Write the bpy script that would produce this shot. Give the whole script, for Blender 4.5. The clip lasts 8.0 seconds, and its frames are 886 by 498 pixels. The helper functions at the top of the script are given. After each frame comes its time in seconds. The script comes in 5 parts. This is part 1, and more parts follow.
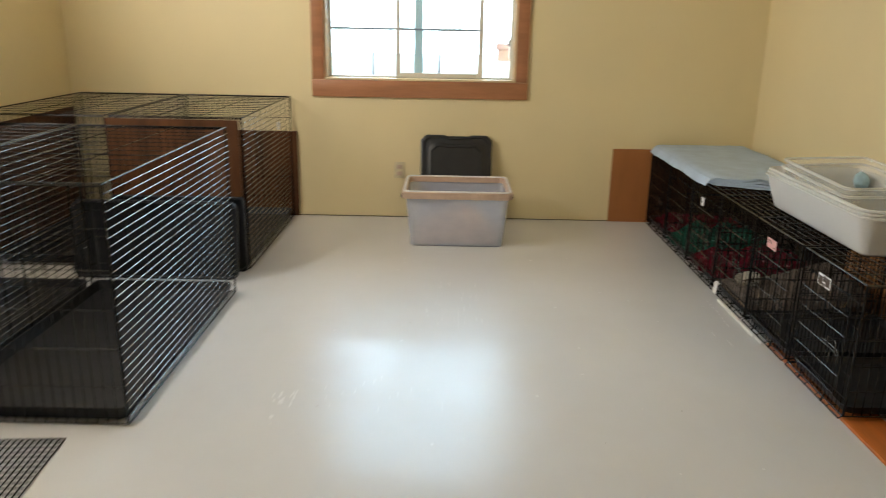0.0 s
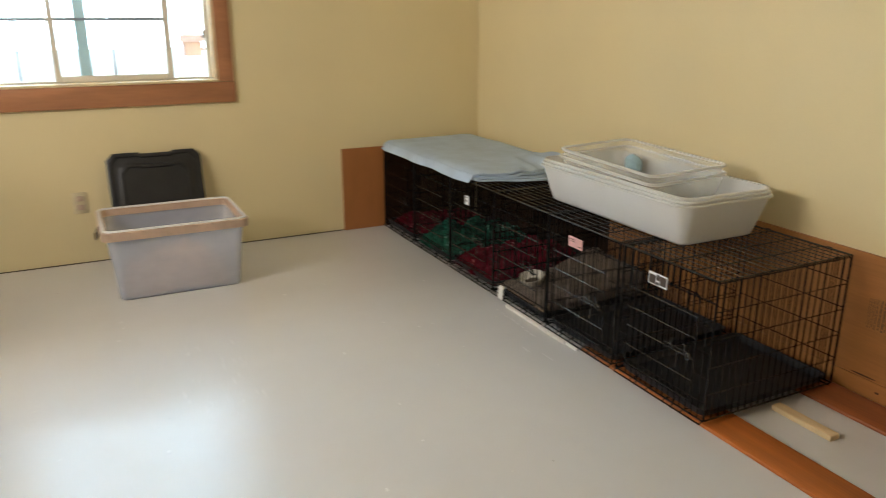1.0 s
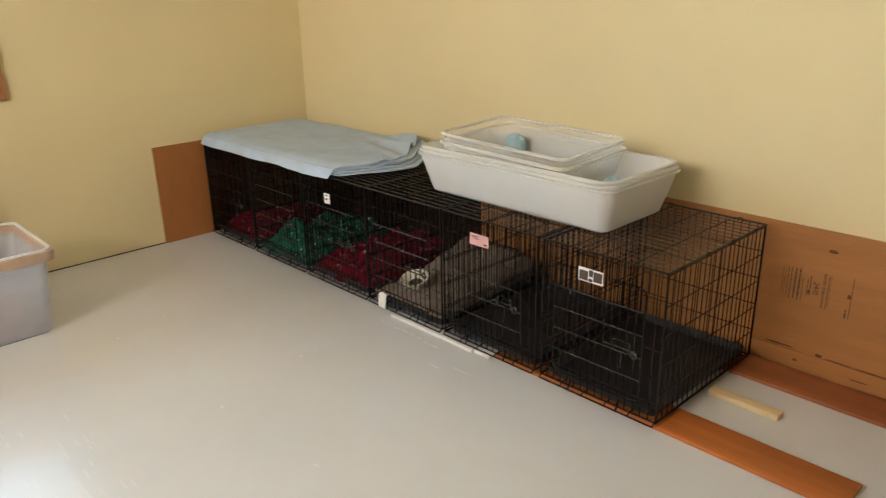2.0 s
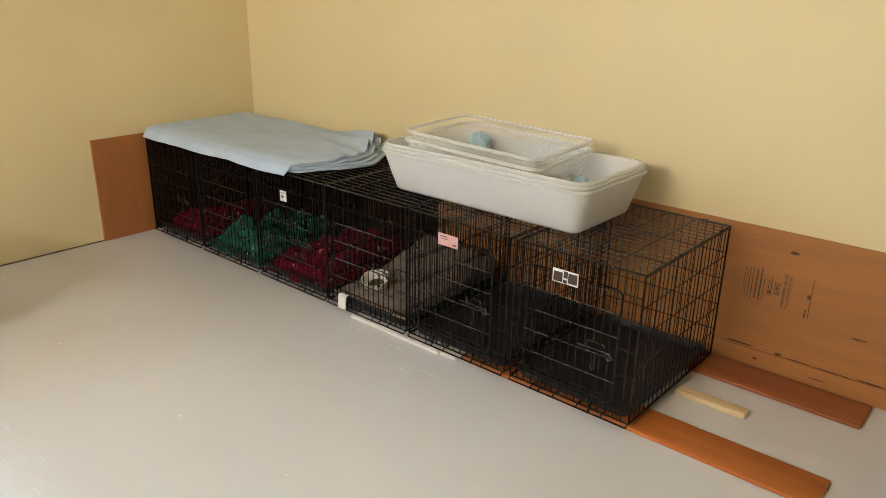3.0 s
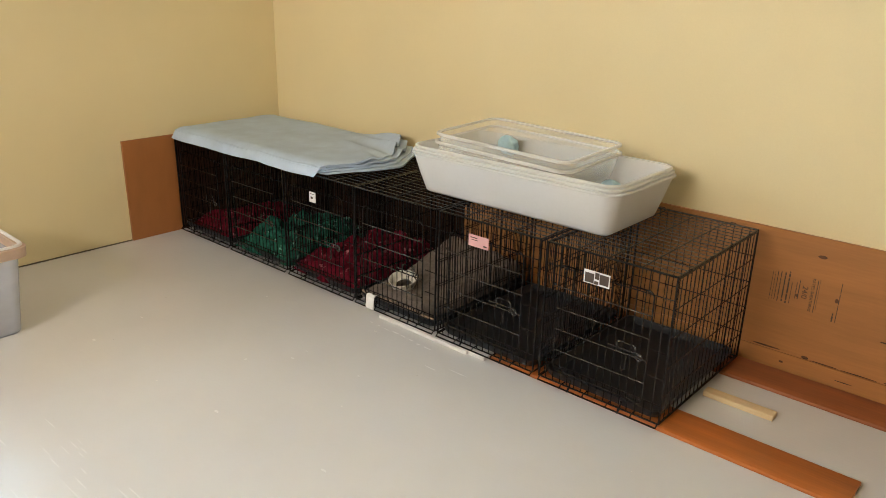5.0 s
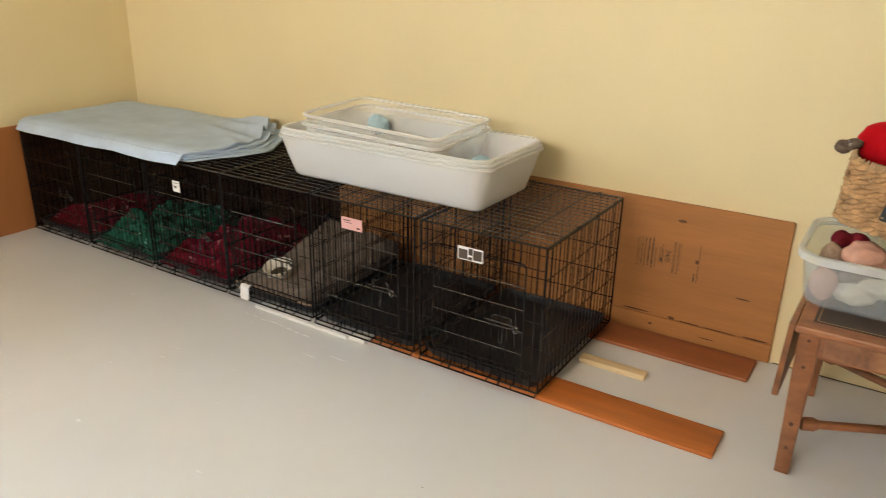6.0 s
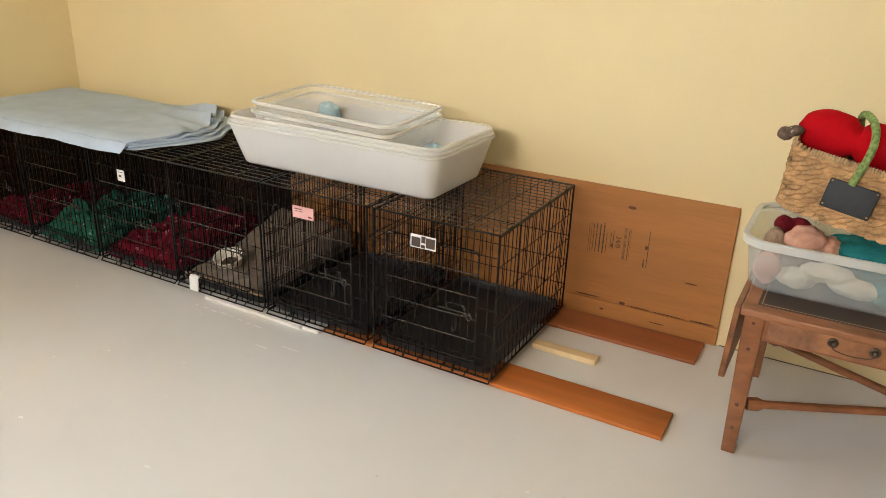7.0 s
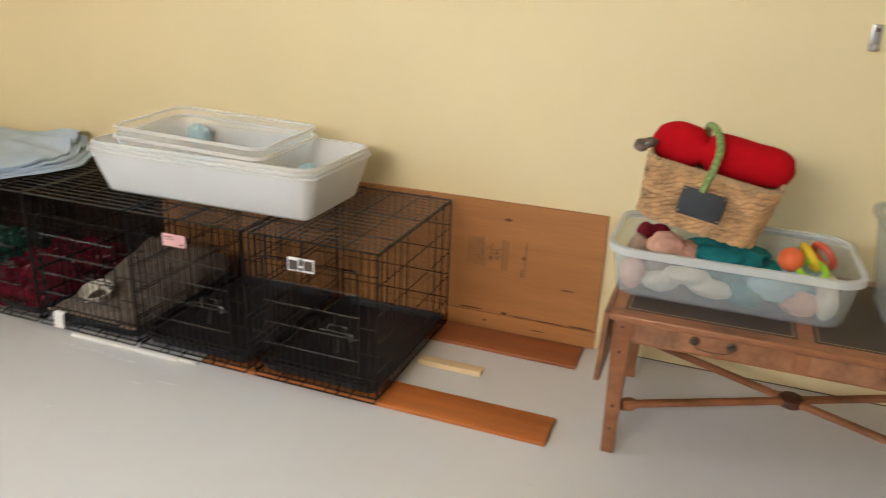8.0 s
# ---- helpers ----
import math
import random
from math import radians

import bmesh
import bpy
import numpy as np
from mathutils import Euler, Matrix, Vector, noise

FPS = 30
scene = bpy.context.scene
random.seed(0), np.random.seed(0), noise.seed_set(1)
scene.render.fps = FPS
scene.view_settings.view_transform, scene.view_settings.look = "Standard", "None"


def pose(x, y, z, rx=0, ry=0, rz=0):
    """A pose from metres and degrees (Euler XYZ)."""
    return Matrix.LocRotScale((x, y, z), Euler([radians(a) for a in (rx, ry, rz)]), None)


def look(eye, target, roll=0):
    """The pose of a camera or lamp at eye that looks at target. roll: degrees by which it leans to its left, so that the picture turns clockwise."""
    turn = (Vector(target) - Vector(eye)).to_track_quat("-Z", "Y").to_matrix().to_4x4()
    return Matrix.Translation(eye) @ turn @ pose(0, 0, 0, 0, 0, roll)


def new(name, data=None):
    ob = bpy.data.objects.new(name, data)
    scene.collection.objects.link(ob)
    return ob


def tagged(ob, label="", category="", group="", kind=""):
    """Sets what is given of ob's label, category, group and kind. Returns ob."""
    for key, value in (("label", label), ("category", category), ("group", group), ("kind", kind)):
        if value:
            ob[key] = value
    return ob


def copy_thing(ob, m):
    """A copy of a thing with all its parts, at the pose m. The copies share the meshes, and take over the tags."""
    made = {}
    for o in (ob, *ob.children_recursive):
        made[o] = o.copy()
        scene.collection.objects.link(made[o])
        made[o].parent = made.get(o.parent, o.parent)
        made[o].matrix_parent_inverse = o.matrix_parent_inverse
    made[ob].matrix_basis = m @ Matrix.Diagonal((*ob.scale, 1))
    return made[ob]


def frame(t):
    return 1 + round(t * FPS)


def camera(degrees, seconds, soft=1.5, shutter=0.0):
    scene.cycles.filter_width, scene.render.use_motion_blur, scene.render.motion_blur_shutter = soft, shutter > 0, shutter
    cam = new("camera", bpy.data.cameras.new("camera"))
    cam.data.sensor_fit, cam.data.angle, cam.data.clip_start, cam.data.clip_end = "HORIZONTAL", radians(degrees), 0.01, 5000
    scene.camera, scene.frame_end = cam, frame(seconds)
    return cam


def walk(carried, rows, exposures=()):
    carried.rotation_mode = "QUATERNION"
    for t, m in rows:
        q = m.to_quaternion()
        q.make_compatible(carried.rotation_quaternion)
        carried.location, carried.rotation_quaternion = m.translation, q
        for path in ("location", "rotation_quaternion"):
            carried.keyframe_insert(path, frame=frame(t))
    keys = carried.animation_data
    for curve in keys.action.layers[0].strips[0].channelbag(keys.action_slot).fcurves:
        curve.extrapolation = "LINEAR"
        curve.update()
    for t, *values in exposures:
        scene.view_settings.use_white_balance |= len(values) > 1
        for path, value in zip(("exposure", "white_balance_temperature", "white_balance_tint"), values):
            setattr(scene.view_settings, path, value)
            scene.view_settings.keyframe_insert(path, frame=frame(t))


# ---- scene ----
cam = camera(61.3, 8.0, soft=0.85, shutter=0.28)
PATH = [
    (0, (0.173, 0.201, 1.334), (0.165, 2.116, 0.756), 1.1),
    (0.3, (0.049, 0.475, 1.352), (0.289, 2.376, 0.778), -0.8),
    (0.5, (-0.044, 0.621, 1.358), (0.316, 2.503, 0.785), -1.1),
    (0.6, (-0.093, 0.692, 1.364), (0.342, 2.555, 0.78), -1.1),
    (0.8, (-0.142, 0.837, 1.321), (0.493, 2.643, 0.741), -0.4),
    (1, (-0.151, 0.996, 1.311), (0.695, 2.707, 0.714), 0.0),
    (1.3, (-0.165, 1.206, 1.298), (0.862, 2.794, 0.649), -1.5),
    (1.5, (-0.172, 1.348, 1.303), (0.94, 2.868, 0.632), -2.4),
    (2, (-0.222, 1.593, 1.315), (1.072, 2.958, 0.636), -1.1),
    (2.2, (-0.241, 1.663, 1.298), (1.137, 2.952, 0.636), 0.3),
    (3.3, (-0.32, 1.753, 1.31), (1.111, 2.97, 0.625), 1.3),
    (3.5, (-0.35, 1.771, 1.292), (1.082, 2.995, 0.62), 1.7),
    (4, (-0.343, 1.764, 1.312), (1.055, 3.025, 0.637), 1.4),
    (5.5, (-0.364, 1.766, 1.295), (1.082, 2.969, 0.616), 1.1),
    (5.8, (-0.325, 1.737, 1.283), (1.198, 2.832, 0.591), 1.0),
    (6, (-0.299, 1.742, 1.295), (1.277, 2.742, 0.578), 1.2),
    (6.2, (-0.285, 1.738, 1.293), (1.321, 2.681, 0.563), 1.3),
    (6.5, (-0.284, 1.737, 1.296), (1.337, 2.641, 0.551), 1.6),
    (7, (-0.291, 1.738, 1.29), (1.339, 2.63, 0.548), 2.0),
    (7.5, (-0.294, 1.734, 1.285), (1.353, 2.606, 0.56), 2.1),
    (7.8, (-0.295, 1.721, 1.291), (1.408, 2.496, 0.584), 2.1),
    (8, (-0.265, 1.697, 1.307), (1.495, 2.34, 0.608), 2.2),
]
walk(cam, [(t, look(eye, target, roll)) for t, eye, target, roll in PATH],
     [(0, -0.92, 6500, 10), (1.0, -0.88, 6600, 11), (2.0, -0.62, 6720, 12), (3.5, -0.54, 6740, 12), (5.5, -0.46, 6740, 12), (6.5, -0.31, 6760, 13), (7.7, -0.33, 6720, 14), (8, -0.36, 6320, 13)])

# room, metres: the window wall is at y = BACK, the plywood-lined wall at x = RIGHT
BACK, RIGHT, LEFT, REAR, CEIL = 5.40, 2.285, -2.42, -1.70, 2.45
WIN_L, WIN_R, WIN_B, WIN_T = -0.672, 0.618, 0.957, 2.25
WALL = 0.14

# ---- light ----
world = bpy.data.worlds.new("sky")
scene.world = world
world.use_nodes = True
wn = world.node_tree
sky = wn.nodes.new("ShaderNodeTexSky")
sky.sky_type, sky.sun_disc = "NISHITA", False
sky.sun_elevation, sky.sun_rotation = radians(44.5), radians(100.6)
wn.links.new(sky.outputs[0], wn.nodes["Background"].inputs[0])
wn.nodes["Background"].inputs[1].default_value = 0.15

sun = new("sun", bpy.data.lights.new("sun", "SUN"))
sun.data.energy, sun.data.angle, sun.data.color = 4.5, radians(0.6), (1.0, 0.95, 0.86)
sun.matrix_world = look((8, -1.5, 8), (0, 0, 0))


def area_lamp(name, x, y, z, w, h, aim, power, colour):
    lamp = new(name, bpy.data.lights.new(name, "AREA"))
    lamp.data.shape, lamp.data.size, lamp.data.size_y = "RECTANGLE", w, h
    lamp.data.energy, lamp.data.color = power, colour
    lamp.matrix_world = look((x, y, z), aim)
    return lamp


# fill lamps added at unseen openings; no window is known on either side
area_lamp("west_fill_light", LEFT - 0.20, 3.20, 2.02, 1.9, 0.85, (2.0, 3.95, 1.00), 212, (1.0, 0.955, 0.91))
area_lamp("south_fill_light", -0.25, REAR - 0.20, 1.72, 2.0, 0.95, (0.75, 4.0, 0.75), 8, (1.0, 0.965, 0.91))


# ---- materials ----
def material(name, colour, rough=0.6, metal=0.0, vary=0.12, scale=6.0, grain=60.0, bump=0.0, stretch=(1, 1, 1),
             dark=None, trans=0.0, per_object=0.0, spec=0.5, sub=0.0, fleck=None, fleck_scale=40.0):
    """A node material: base colour with a broad and a fine variation, gloss variation and bump."""
    m = bpy.data.materials.new(name)
    m.use_nodes = True
    t = m.node_tree
    b = t.nodes["Principled BSDF"]
    co = t.nodes.new("ShaderNodeTexCoord")
    mp = t.nodes.new("ShaderNodeMapping")
    mp.inputs["Scale"].default_value = stretch
    t.links.new(co.outputs["Object"], mp.inputs["Vector"])
    big = t.nodes.new("ShaderNodeTexNoise")
    big.inputs["Scale"].default_value, big.inputs["Detail"].default_value = scale, 4
    fine = t.nodes.new("ShaderNodeTexNoise")
    fine.inputs["Scale"].default_value, fine.inputs["Detail"].default_value = grain, 3
    for n in (big, fine):
        t.links.new(mp.outputs[0], n.inputs["Vector"])
    add = t.nodes.new("ShaderNodeMath")
    add.operation = "MULTIPLY_ADD"
    add.inputs[1].default_value = 0.4
    t.links.new(fine.outputs["Fac"], add.inputs[0])
    t.links.new(big.outputs["Fac"], add.inputs[2])
    ramp = t.nodes.new("ShaderNodeValToRGB")
    lo = dark or tuple(c * (1 - 2 * vary) for c in colour)
    hi = tuple(min(1, c * (1 + vary)) for c in colour)
    ramp.color_ramp.elements[0].position, ramp.color_ramp.elements[1].position = 0.42, 0.98
    ramp.color_ramp.elements[0].color, ramp.color_ramp.elements[1].color = (*lo, 1), (*hi, 1)
    t.links.new(add.outputs[0], ramp.inputs[0])
    out = ramp.outputs[0]
    if fleck:
        fl = t.nodes.new("ShaderNodeTexNoise")
        fl.inputs["Scale"].default_value, fl.inputs["Detail"].default_value = fleck_scale, 2
        t.links.new(co.outputs["Object"], fl.inputs["Vector"])
        fr = t.nodes.new("ShaderNodeMapRange")
        fr.inputs[1].default_value, fr.inputs[2].default_value = 0.64, 0.70
        t.links.new(fl.outputs["Fac"], fr.inputs[0])
        fm = t.nodes.new("ShaderNodeMix")
        fm.data_type = "RGBA"
        fm.inputs[7].default_value = (*fleck, 1)
        t.links.new(fr.outputs[0], fm.inputs[0])
        t.links.new(out, fm.inputs[6])
        out = fm.outputs[2]
    if per_object:
        info = t.nodes.new("ShaderNodeObjectInfo")
        hsv = t.nodes.new("ShaderNodeHueSaturation")
        rng = t.nodes.new("ShaderNodeMapRange")
        rng.inputs[3].default_value, rng.inputs[4].default_value = 1 - per_object, 1 + per_object
        t.links.new(info.outputs["Random"], rng.inputs[0])
        t.links.new(rng.outputs[0], hsv.inputs["Value"])
        t.links.new(out, hsv.inputs["Color"])
        out = hsv.outputs[0]
    t.links.new(out, b.inputs["Base Color"])
    rr = t.nodes.new("ShaderNodeMapRange")
    rr.inputs[3].default_value, rr.inputs[4].default_value = max(0.02, rough - 0.1), min(1, rough + 0.1)
    t.links.new(big.outputs["Fac"], rr.inputs[0])
    t.links.new(rr.outputs[0], b.inputs["Roughness"])
    b.inputs["Metallic"].default_value = metal
    b.inputs["Transmission Weight"].default_value = trans
    b.inputs["Specular IOR Level"].default_value = spec
    if sub:
        b.inputs["Subsurface Weight"].default_value = sub
        b.inputs["Subsurface Radius"].default_value = (0.02, 0.02, 0.02)
    if bump:
        bp = t.nodes.new("ShaderNodeBump")
        bp.inputs["Strength"].default_value, bp.inputs["Distance"].default_value = min(1, bump), 0.004
        t.links.new(add.outputs[0], bp.inputs["Height"])
        t.links.new(bp.outputs[0], b.inputs["Normal"])
    return m


M_WALL = material("yellow_wall_paint", (0.80, 0.665, 0.38), 0.62, vary=0.025, scale=1.5, grain=180, bump=0.12)
M_CEIL = material("white_ceiling_paint", (0.78, 0.75, 0.68), 0.85, vary=0.02, scale=2, grain=150, bump=0.1)
M_PLY = material("fir_plywood", (0.45, 0.188, 0.053), 0.5, vary=0.11, scale=3, grain=26, stretch=(1, 0.35, 5), bump=0.05)
M_PLY_B = material("stained_plywood", (0.42, 0.16, 0.045), 0.5, vary=0.10, scale=3, grain=22, stretch=(1, 1, 0.3), bump=0.05)
# plywood painted near black: the shade behind the crates is in this colour
M_PLY_SHADE = material("shade_darkened_plywood", (0.034, 0.013, 0.005), 0.6, spec=0.15, vary=0.22, scale=4, grain=24, stretch=(0.4, 1, 4), bump=0.05)
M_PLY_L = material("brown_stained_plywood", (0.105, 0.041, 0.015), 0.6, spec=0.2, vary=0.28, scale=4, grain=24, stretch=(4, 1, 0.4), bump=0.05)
M_KNOT = material("brown_knot", (0.13, 0.050, 0.018), 0.6, vary=0.3, scale=60)
M_TRIM = material("redwood_window_trim", (0.44, 0.19, 0.085), 0.45, vary=0.14, scale=5, grain=30, stretch=(0.3, 1, 2), bump=0.05)
M_BOARD = material("orange_stained_board", (0.50, 0.145, 0.028), 0.42, vary=0.14, scale=4, grain=30, stretch=(4, 0.3, 4), bump=0.06)
M_BOARD2 = material("worn_stained_board", (0.36, 0.112, 0.036), 0.5, vary=0.16, scale=4, grain=30, stretch=(4, 0.3, 4), bump=0.06)
M_PINE = material("raw_pine", (0.80, 0.60, 0.34), 0.6, vary=0.10, scale=5, grain=30, stretch=(5, 0.4, 5), bump=0.05)
M_LATH = material("white_painted_lath", (0.80, 0.77, 0.71), 0.6, vary=0.14, scale=7, grain=40, stretch=(3, 0.6, 3), bump=0.06)
M_WIRE = material("black_enamel_wire", (0.006, 0.005, 0.005), 0.17, vary=0.1, scale=20, spec=0.34)
# lighter metallic copy of the black enamel wire, toned up to imitate highlights
M_WIRE_G = material("highlight_toned_wire", (0.11, 0.106, 0.102), 0.22, 0.85, vary=0.1, scale=20)
# black wire lightened to metal grey, with the window's glints put into it
M_WIRE_LIT = material("glint_lightened_wire", (0.36, 0.36, 0.37), 0.24, 0.9, vary=0.12, scale=20)
M_TRAY = material("black_plastic_tray", (0.010, 0.011, 0.013), 0.45, vary=0.15, scale=8, grain=220, bump=0.08, spec=0.35)
M_BLUE = material("blue_cloth", (0.38, 0.53, 0.57), 0.9, vary=0.12, scale=30, grain=200, bump=0.3, spec=0.2)
M_TOWEL = material("pale_blue_towel", (0.50, 0.61, 0.74), 0.95, vary=0.07, scale=9, grain=320, bump=0.5, spec=0.1)
M_RED = material("red_fleece", (0.12, 0.005, 0.015), 0.95, vary=0.35, scale=22, grain=120, bump=0.5, spec=0.1, fleck=(0.36, 0.12, 0.13), fleck_scale=27)
M_GREEN = material("green_fleece", (0.018, 0.115, 0.075), 0.95, vary=0.42, scale=30, grain=120, bump=0.5, spec=0.1, fleck=(0.17, 0.42, 0.33), fleck_scale=27)
M_GREY = material("taupe_pet_bed", (0.20, 0.160, 0.130), 0.95, vary=0.22, scale=30, grain=160, bump=0.9, spec=0.1)
M_BOWL = material("cream_enamelled_steel", (0.66, 0.61, 0.52), 0.28, vary=0.05, scale=20)
M_PAPER = material("white_paper", (0.80, 0.79, 0.77), 0.8, vary=0.03)
M_PINK = material("pink_card", (0.72, 0.40, 0.38), 0.6, vary=0.06, scale=20)
M_INK = material("black_ink", (0.075, 0.05, 0.034), 0.7, vary=0.15, scale=40)
M_VINYL = material("beige_vinyl", (0.74, 0.68, 0.55), 0.4, vary=0.03)
# backlight glare put into the stile's colour as a pale teal tint
M_STILE = material("glare_tinted_vinyl", (0.50, 0.66, 0.63), 0.45, vary=0.05)
M_MUNTIN = material("grey_muntin_bar", (0.30, 0.34, 0.37), 0.4, vary=0.03)
M_IVORY = material("aged_ivory_plastic", (0.68, 0.58, 0.37), 0.45, vary=0.08, scale=30)
M_GAP = material("dark_sealant", (0.15, 0.12, 0.075), 0.8, vary=0.3, scale=8)
M_WOOD = material("antique_walnut", (0.31, 0.120, 0.048), 0.38, vary=0.28, scale=9, grain=40, stretch=(1.5, 0.6, 1.5), bump=0.06)
M_WOOD_D = material("dark_walnut", (0.10, 0.035, 0.018), 0.4, vary=0.2, scale=9, grain=40, bump=0.05)
M_BURL = material("burl_veneer", (0.38, 0.165, 0.075), 0.35, vary=0.3, scale=14, grain=60, bump=0.03)
M_LEATHER = material("dark_tooled_leather", (0.055, 0.032, 0.022), 0.5, vary=0.2, scale=12, grain=140, bump=0.15)
M_GILT = material("gilt_tooling", (0.38, 0.24, 0.11), 0.45, vary=0.1)
M_PULL = material("dark_bronze", (0.15, 0.115, 0.085), 0.4, 0.9, vary=0.2)
M_GRASS = material("woven_water_hyacinth", (0.52, 0.30, 0.135), 0.7, vary=0.28, scale=26, grain=140, stretch=(1, 1, 1), bump=0.35)
M_GRASS_R = material("twine_rim", (0.47, 0.31, 0.16), 0.75, vary=0.2, scale=40, grain=160, bump=0.3)
M_CUSHION = material("red_plush", (0.50, 0.005, 0.010), 0.95, vary=0.12, scale=12, grain=220, bump=0.4, spec=0.1)
M_STRAP = material("green_braided_rope", (0.24, 0.36, 0.11), 0.8, vary=0.35, scale=90, grain=220, bump=0.5)
M_SLATE = material("blackboard_slate", (0.035, 0.040, 0.045), 0.65, vary=0.15, scale=16)
M_PEACH = material("peach_plush", (0.66, 0.36, 0.26), 0.95, vary=0.12, scale=18, grain=200, bump=0.4, spec=0.1)
M_TEAL = material("teal_plush", (0.020, 0.21, 0.215), 0.95, vary=0.2, scale=18, grain=200, bump=0.4, spec=0.1)
M_SKY = material("pale_blue_plush", (0.36, 0.56, 0.60), 0.95, vary=0.12, scale=18, grain=200, bump=0.4, spec=0.1)
M_MOTTLE = material("mottled_brown_plush", (0.17, 0.12, 0.09), 0.95, vary=0.3, scale=60, grain=200, bump=0.4, spec=0.1, fleck=(0.42, 0.38, 0.33), fleck_scale=120)
M_FAWN = material("fawn_plush", (0.36, 0.25, 0.17), 0.95, vary=0.2, scale=22, grain=200, bump=0.5, spec=0.1)
M_CREAM = material("cream_plush", (0.74, 0.66, 0.54), 0.95, vary=0.1, scale=22, grain=200, bump=0.5, spec=0.1)
M_MAROON = material("maroon_plush", (0.20, 0.015, 0.025), 0.95, vary=0.2, scale=18, grain=200, bump=0.4, spec=0.1)
M_ORANGE = material("orange_rubber", (0.85, 0.16, 0.045), 0.5, vary=0.05)
M_YELLOW = material("yellow_plastic", (0.80, 0.56, 0.02), 0.4, vary=0.05)
M_LIME = material("lime_plastic", (0.38, 0.70, 0.05), 0.4, vary=0.05)
M_CORAL = material("coral_red_plastic", (0.62, 0.09, 0.045), 0.4, vary=0.05)
M_BLACKLID = material("black_box_lid", (0.022, 0.021, 0.020), 0.42, vary=0.2, scale=9, grain=100, bump=0.05)
M_TANRIM = material("tan_plastic_rim", (0.58, 0.41, 0.30), 0.4, vary=0.12, scale=8)
M_KIBBLE = material("tan_contents", (0.74, 0.50, 0.38), 0.85, vary=0.08, scale=14, grain=90, bump=0.5)
M_ALU = material("grey_metal", (0.42, 0.42, 0.41), 0.4, 0.8, vary=0.08)
M_LAWN = material("dry_gravel_ground", (0.62, 0.60, 0.54), 0.95, vary=0.1, scale=0.6, grain=9, bump=0.3)
M_SHED = material("red_shed_boards", (0.62, 0.40, 0.36), 0.8, vary=0.12, scale=2, grain=14, stretch=(6, 6, 0.5))


def clear_plastic(name, colour, clear):
    """Frosted translucent plastic: part see-through, part milky."""
    m = bpy.data.materials.new(name)
    m.use_nodes = True
    t = m.node_tree
    b = t.nodes["Principled BSDF"]
    b.inputs["Base Color"].default_value = (*colour, 1)
    b.inputs["Roughness"].default_value = 0.3
    n = t.nodes.new("ShaderNodeTexNoise")
    n.inputs["Scale"].default_value = 7
    r = t.nodes.new("ShaderNodeMapRange")
    r.inputs[3].default_value, r.inputs[4].default_value = clear - 0.04, clear + 0.04
    t.links.new(n.outputs["Fac"], r.inputs[0])
    see = t.nodes.new("ShaderNodeBsdfTransparent")
    see.inputs[0].default_value = (0.93, 0.95, 0.95, 1)
    mix = t.nodes.new("ShaderNodeMixShader")
    t.links.new(r.outputs[0], mix.inputs[0])
    t.links.new(b.outputs[0], mix.inputs[1])
    t.links.new(see.outputs[0], mix.inputs[2])
    t.links.new(mix.outputs[0], t.nodes["Material Output"].inputs[0])
    return m




def milky_plastic(name, colour, glow, clear):
    """Thin milky plastic: part of the light passes through and spreads, a little passes straight."""
    m = material(name, colour, 0.34, vary=0.03, scale=5, grain=80)
    t = m.node_tree
    base = t.nodes["Principled BSDF"]
    thru = t.nodes.new("ShaderNodeBsdfTranslucent")
    thru.inputs[0].default_value = (*[min(1, c * 1.06) for c in colour], 1)
    see = t.nodes.new("ShaderNodeBsdfTransparent")
    m1, m2 = t.nodes.new("ShaderNodeMixShader"), t.nodes.new("ShaderNodeMixShader")
    m1.inputs[0].default_value, m2.inputs[0].default_value = glow, clear
    t.links.new(base.outputs[0], m1.inputs[1])
    t.links.new(thru.outputs[0], m1.inputs[2])
    t.links.new(m1.outputs[0], m2.inputs[1])
    t.links.new(see.outputs[0], m2.inputs[2])
    t.links.new(m2.outputs[0], t.nodes["Material Output"].inputs[0])
    return m


M_TUB = milky_plastic("milky_plastic", (0.94, 0.93, 0.90), 0.26, 0.40)
M_TUBRIM = milky_plastic("stained_milky_rim", (0.93, 0.915, 0.86), 0.20, 0.45)
M_TUB2 = milky_plastic("thin_milky_plastic", (0.94, 0.93, 0.88), 0.34, 0.77)
M_CLEAR = clear_plastic("clear_plastic", (0.84, 0.86, 0.86), 0.80)
M_BINRIM = clear_plastic("thick_clear_rim", (0.88, 0.88, 0.84), 0.50)
M_FROST = clear_plastic("frosted_plastic", (0.82, 0.84, 0.96), 0.68)

M_GLASS = bpy.data.materials.new("window_glass")
M_GLASS.use_nodes = True
_t = M_GLASS.node_tree
_g = _t.nodes.new("ShaderNodeBsdfGlossy")
_g.inputs["Roughness"].default_value = 0.02
_s = _t.nodes.new("ShaderNodeBsdfTransparent")
_f = _t.nodes.new("ShaderNodeFresnel")
_x = _t.nodes.new("ShaderNodeMixShader")
_t.links.new(_f.outputs[0], _x.inputs[0])
_t.links.new(_s.outputs[0], _x.inputs[1])
_t.links.new(_g.outputs[0], _x.inputs[2])
_t.links.new(_x.outputs[0], _t.nodes["Material Output"].inputs[0])


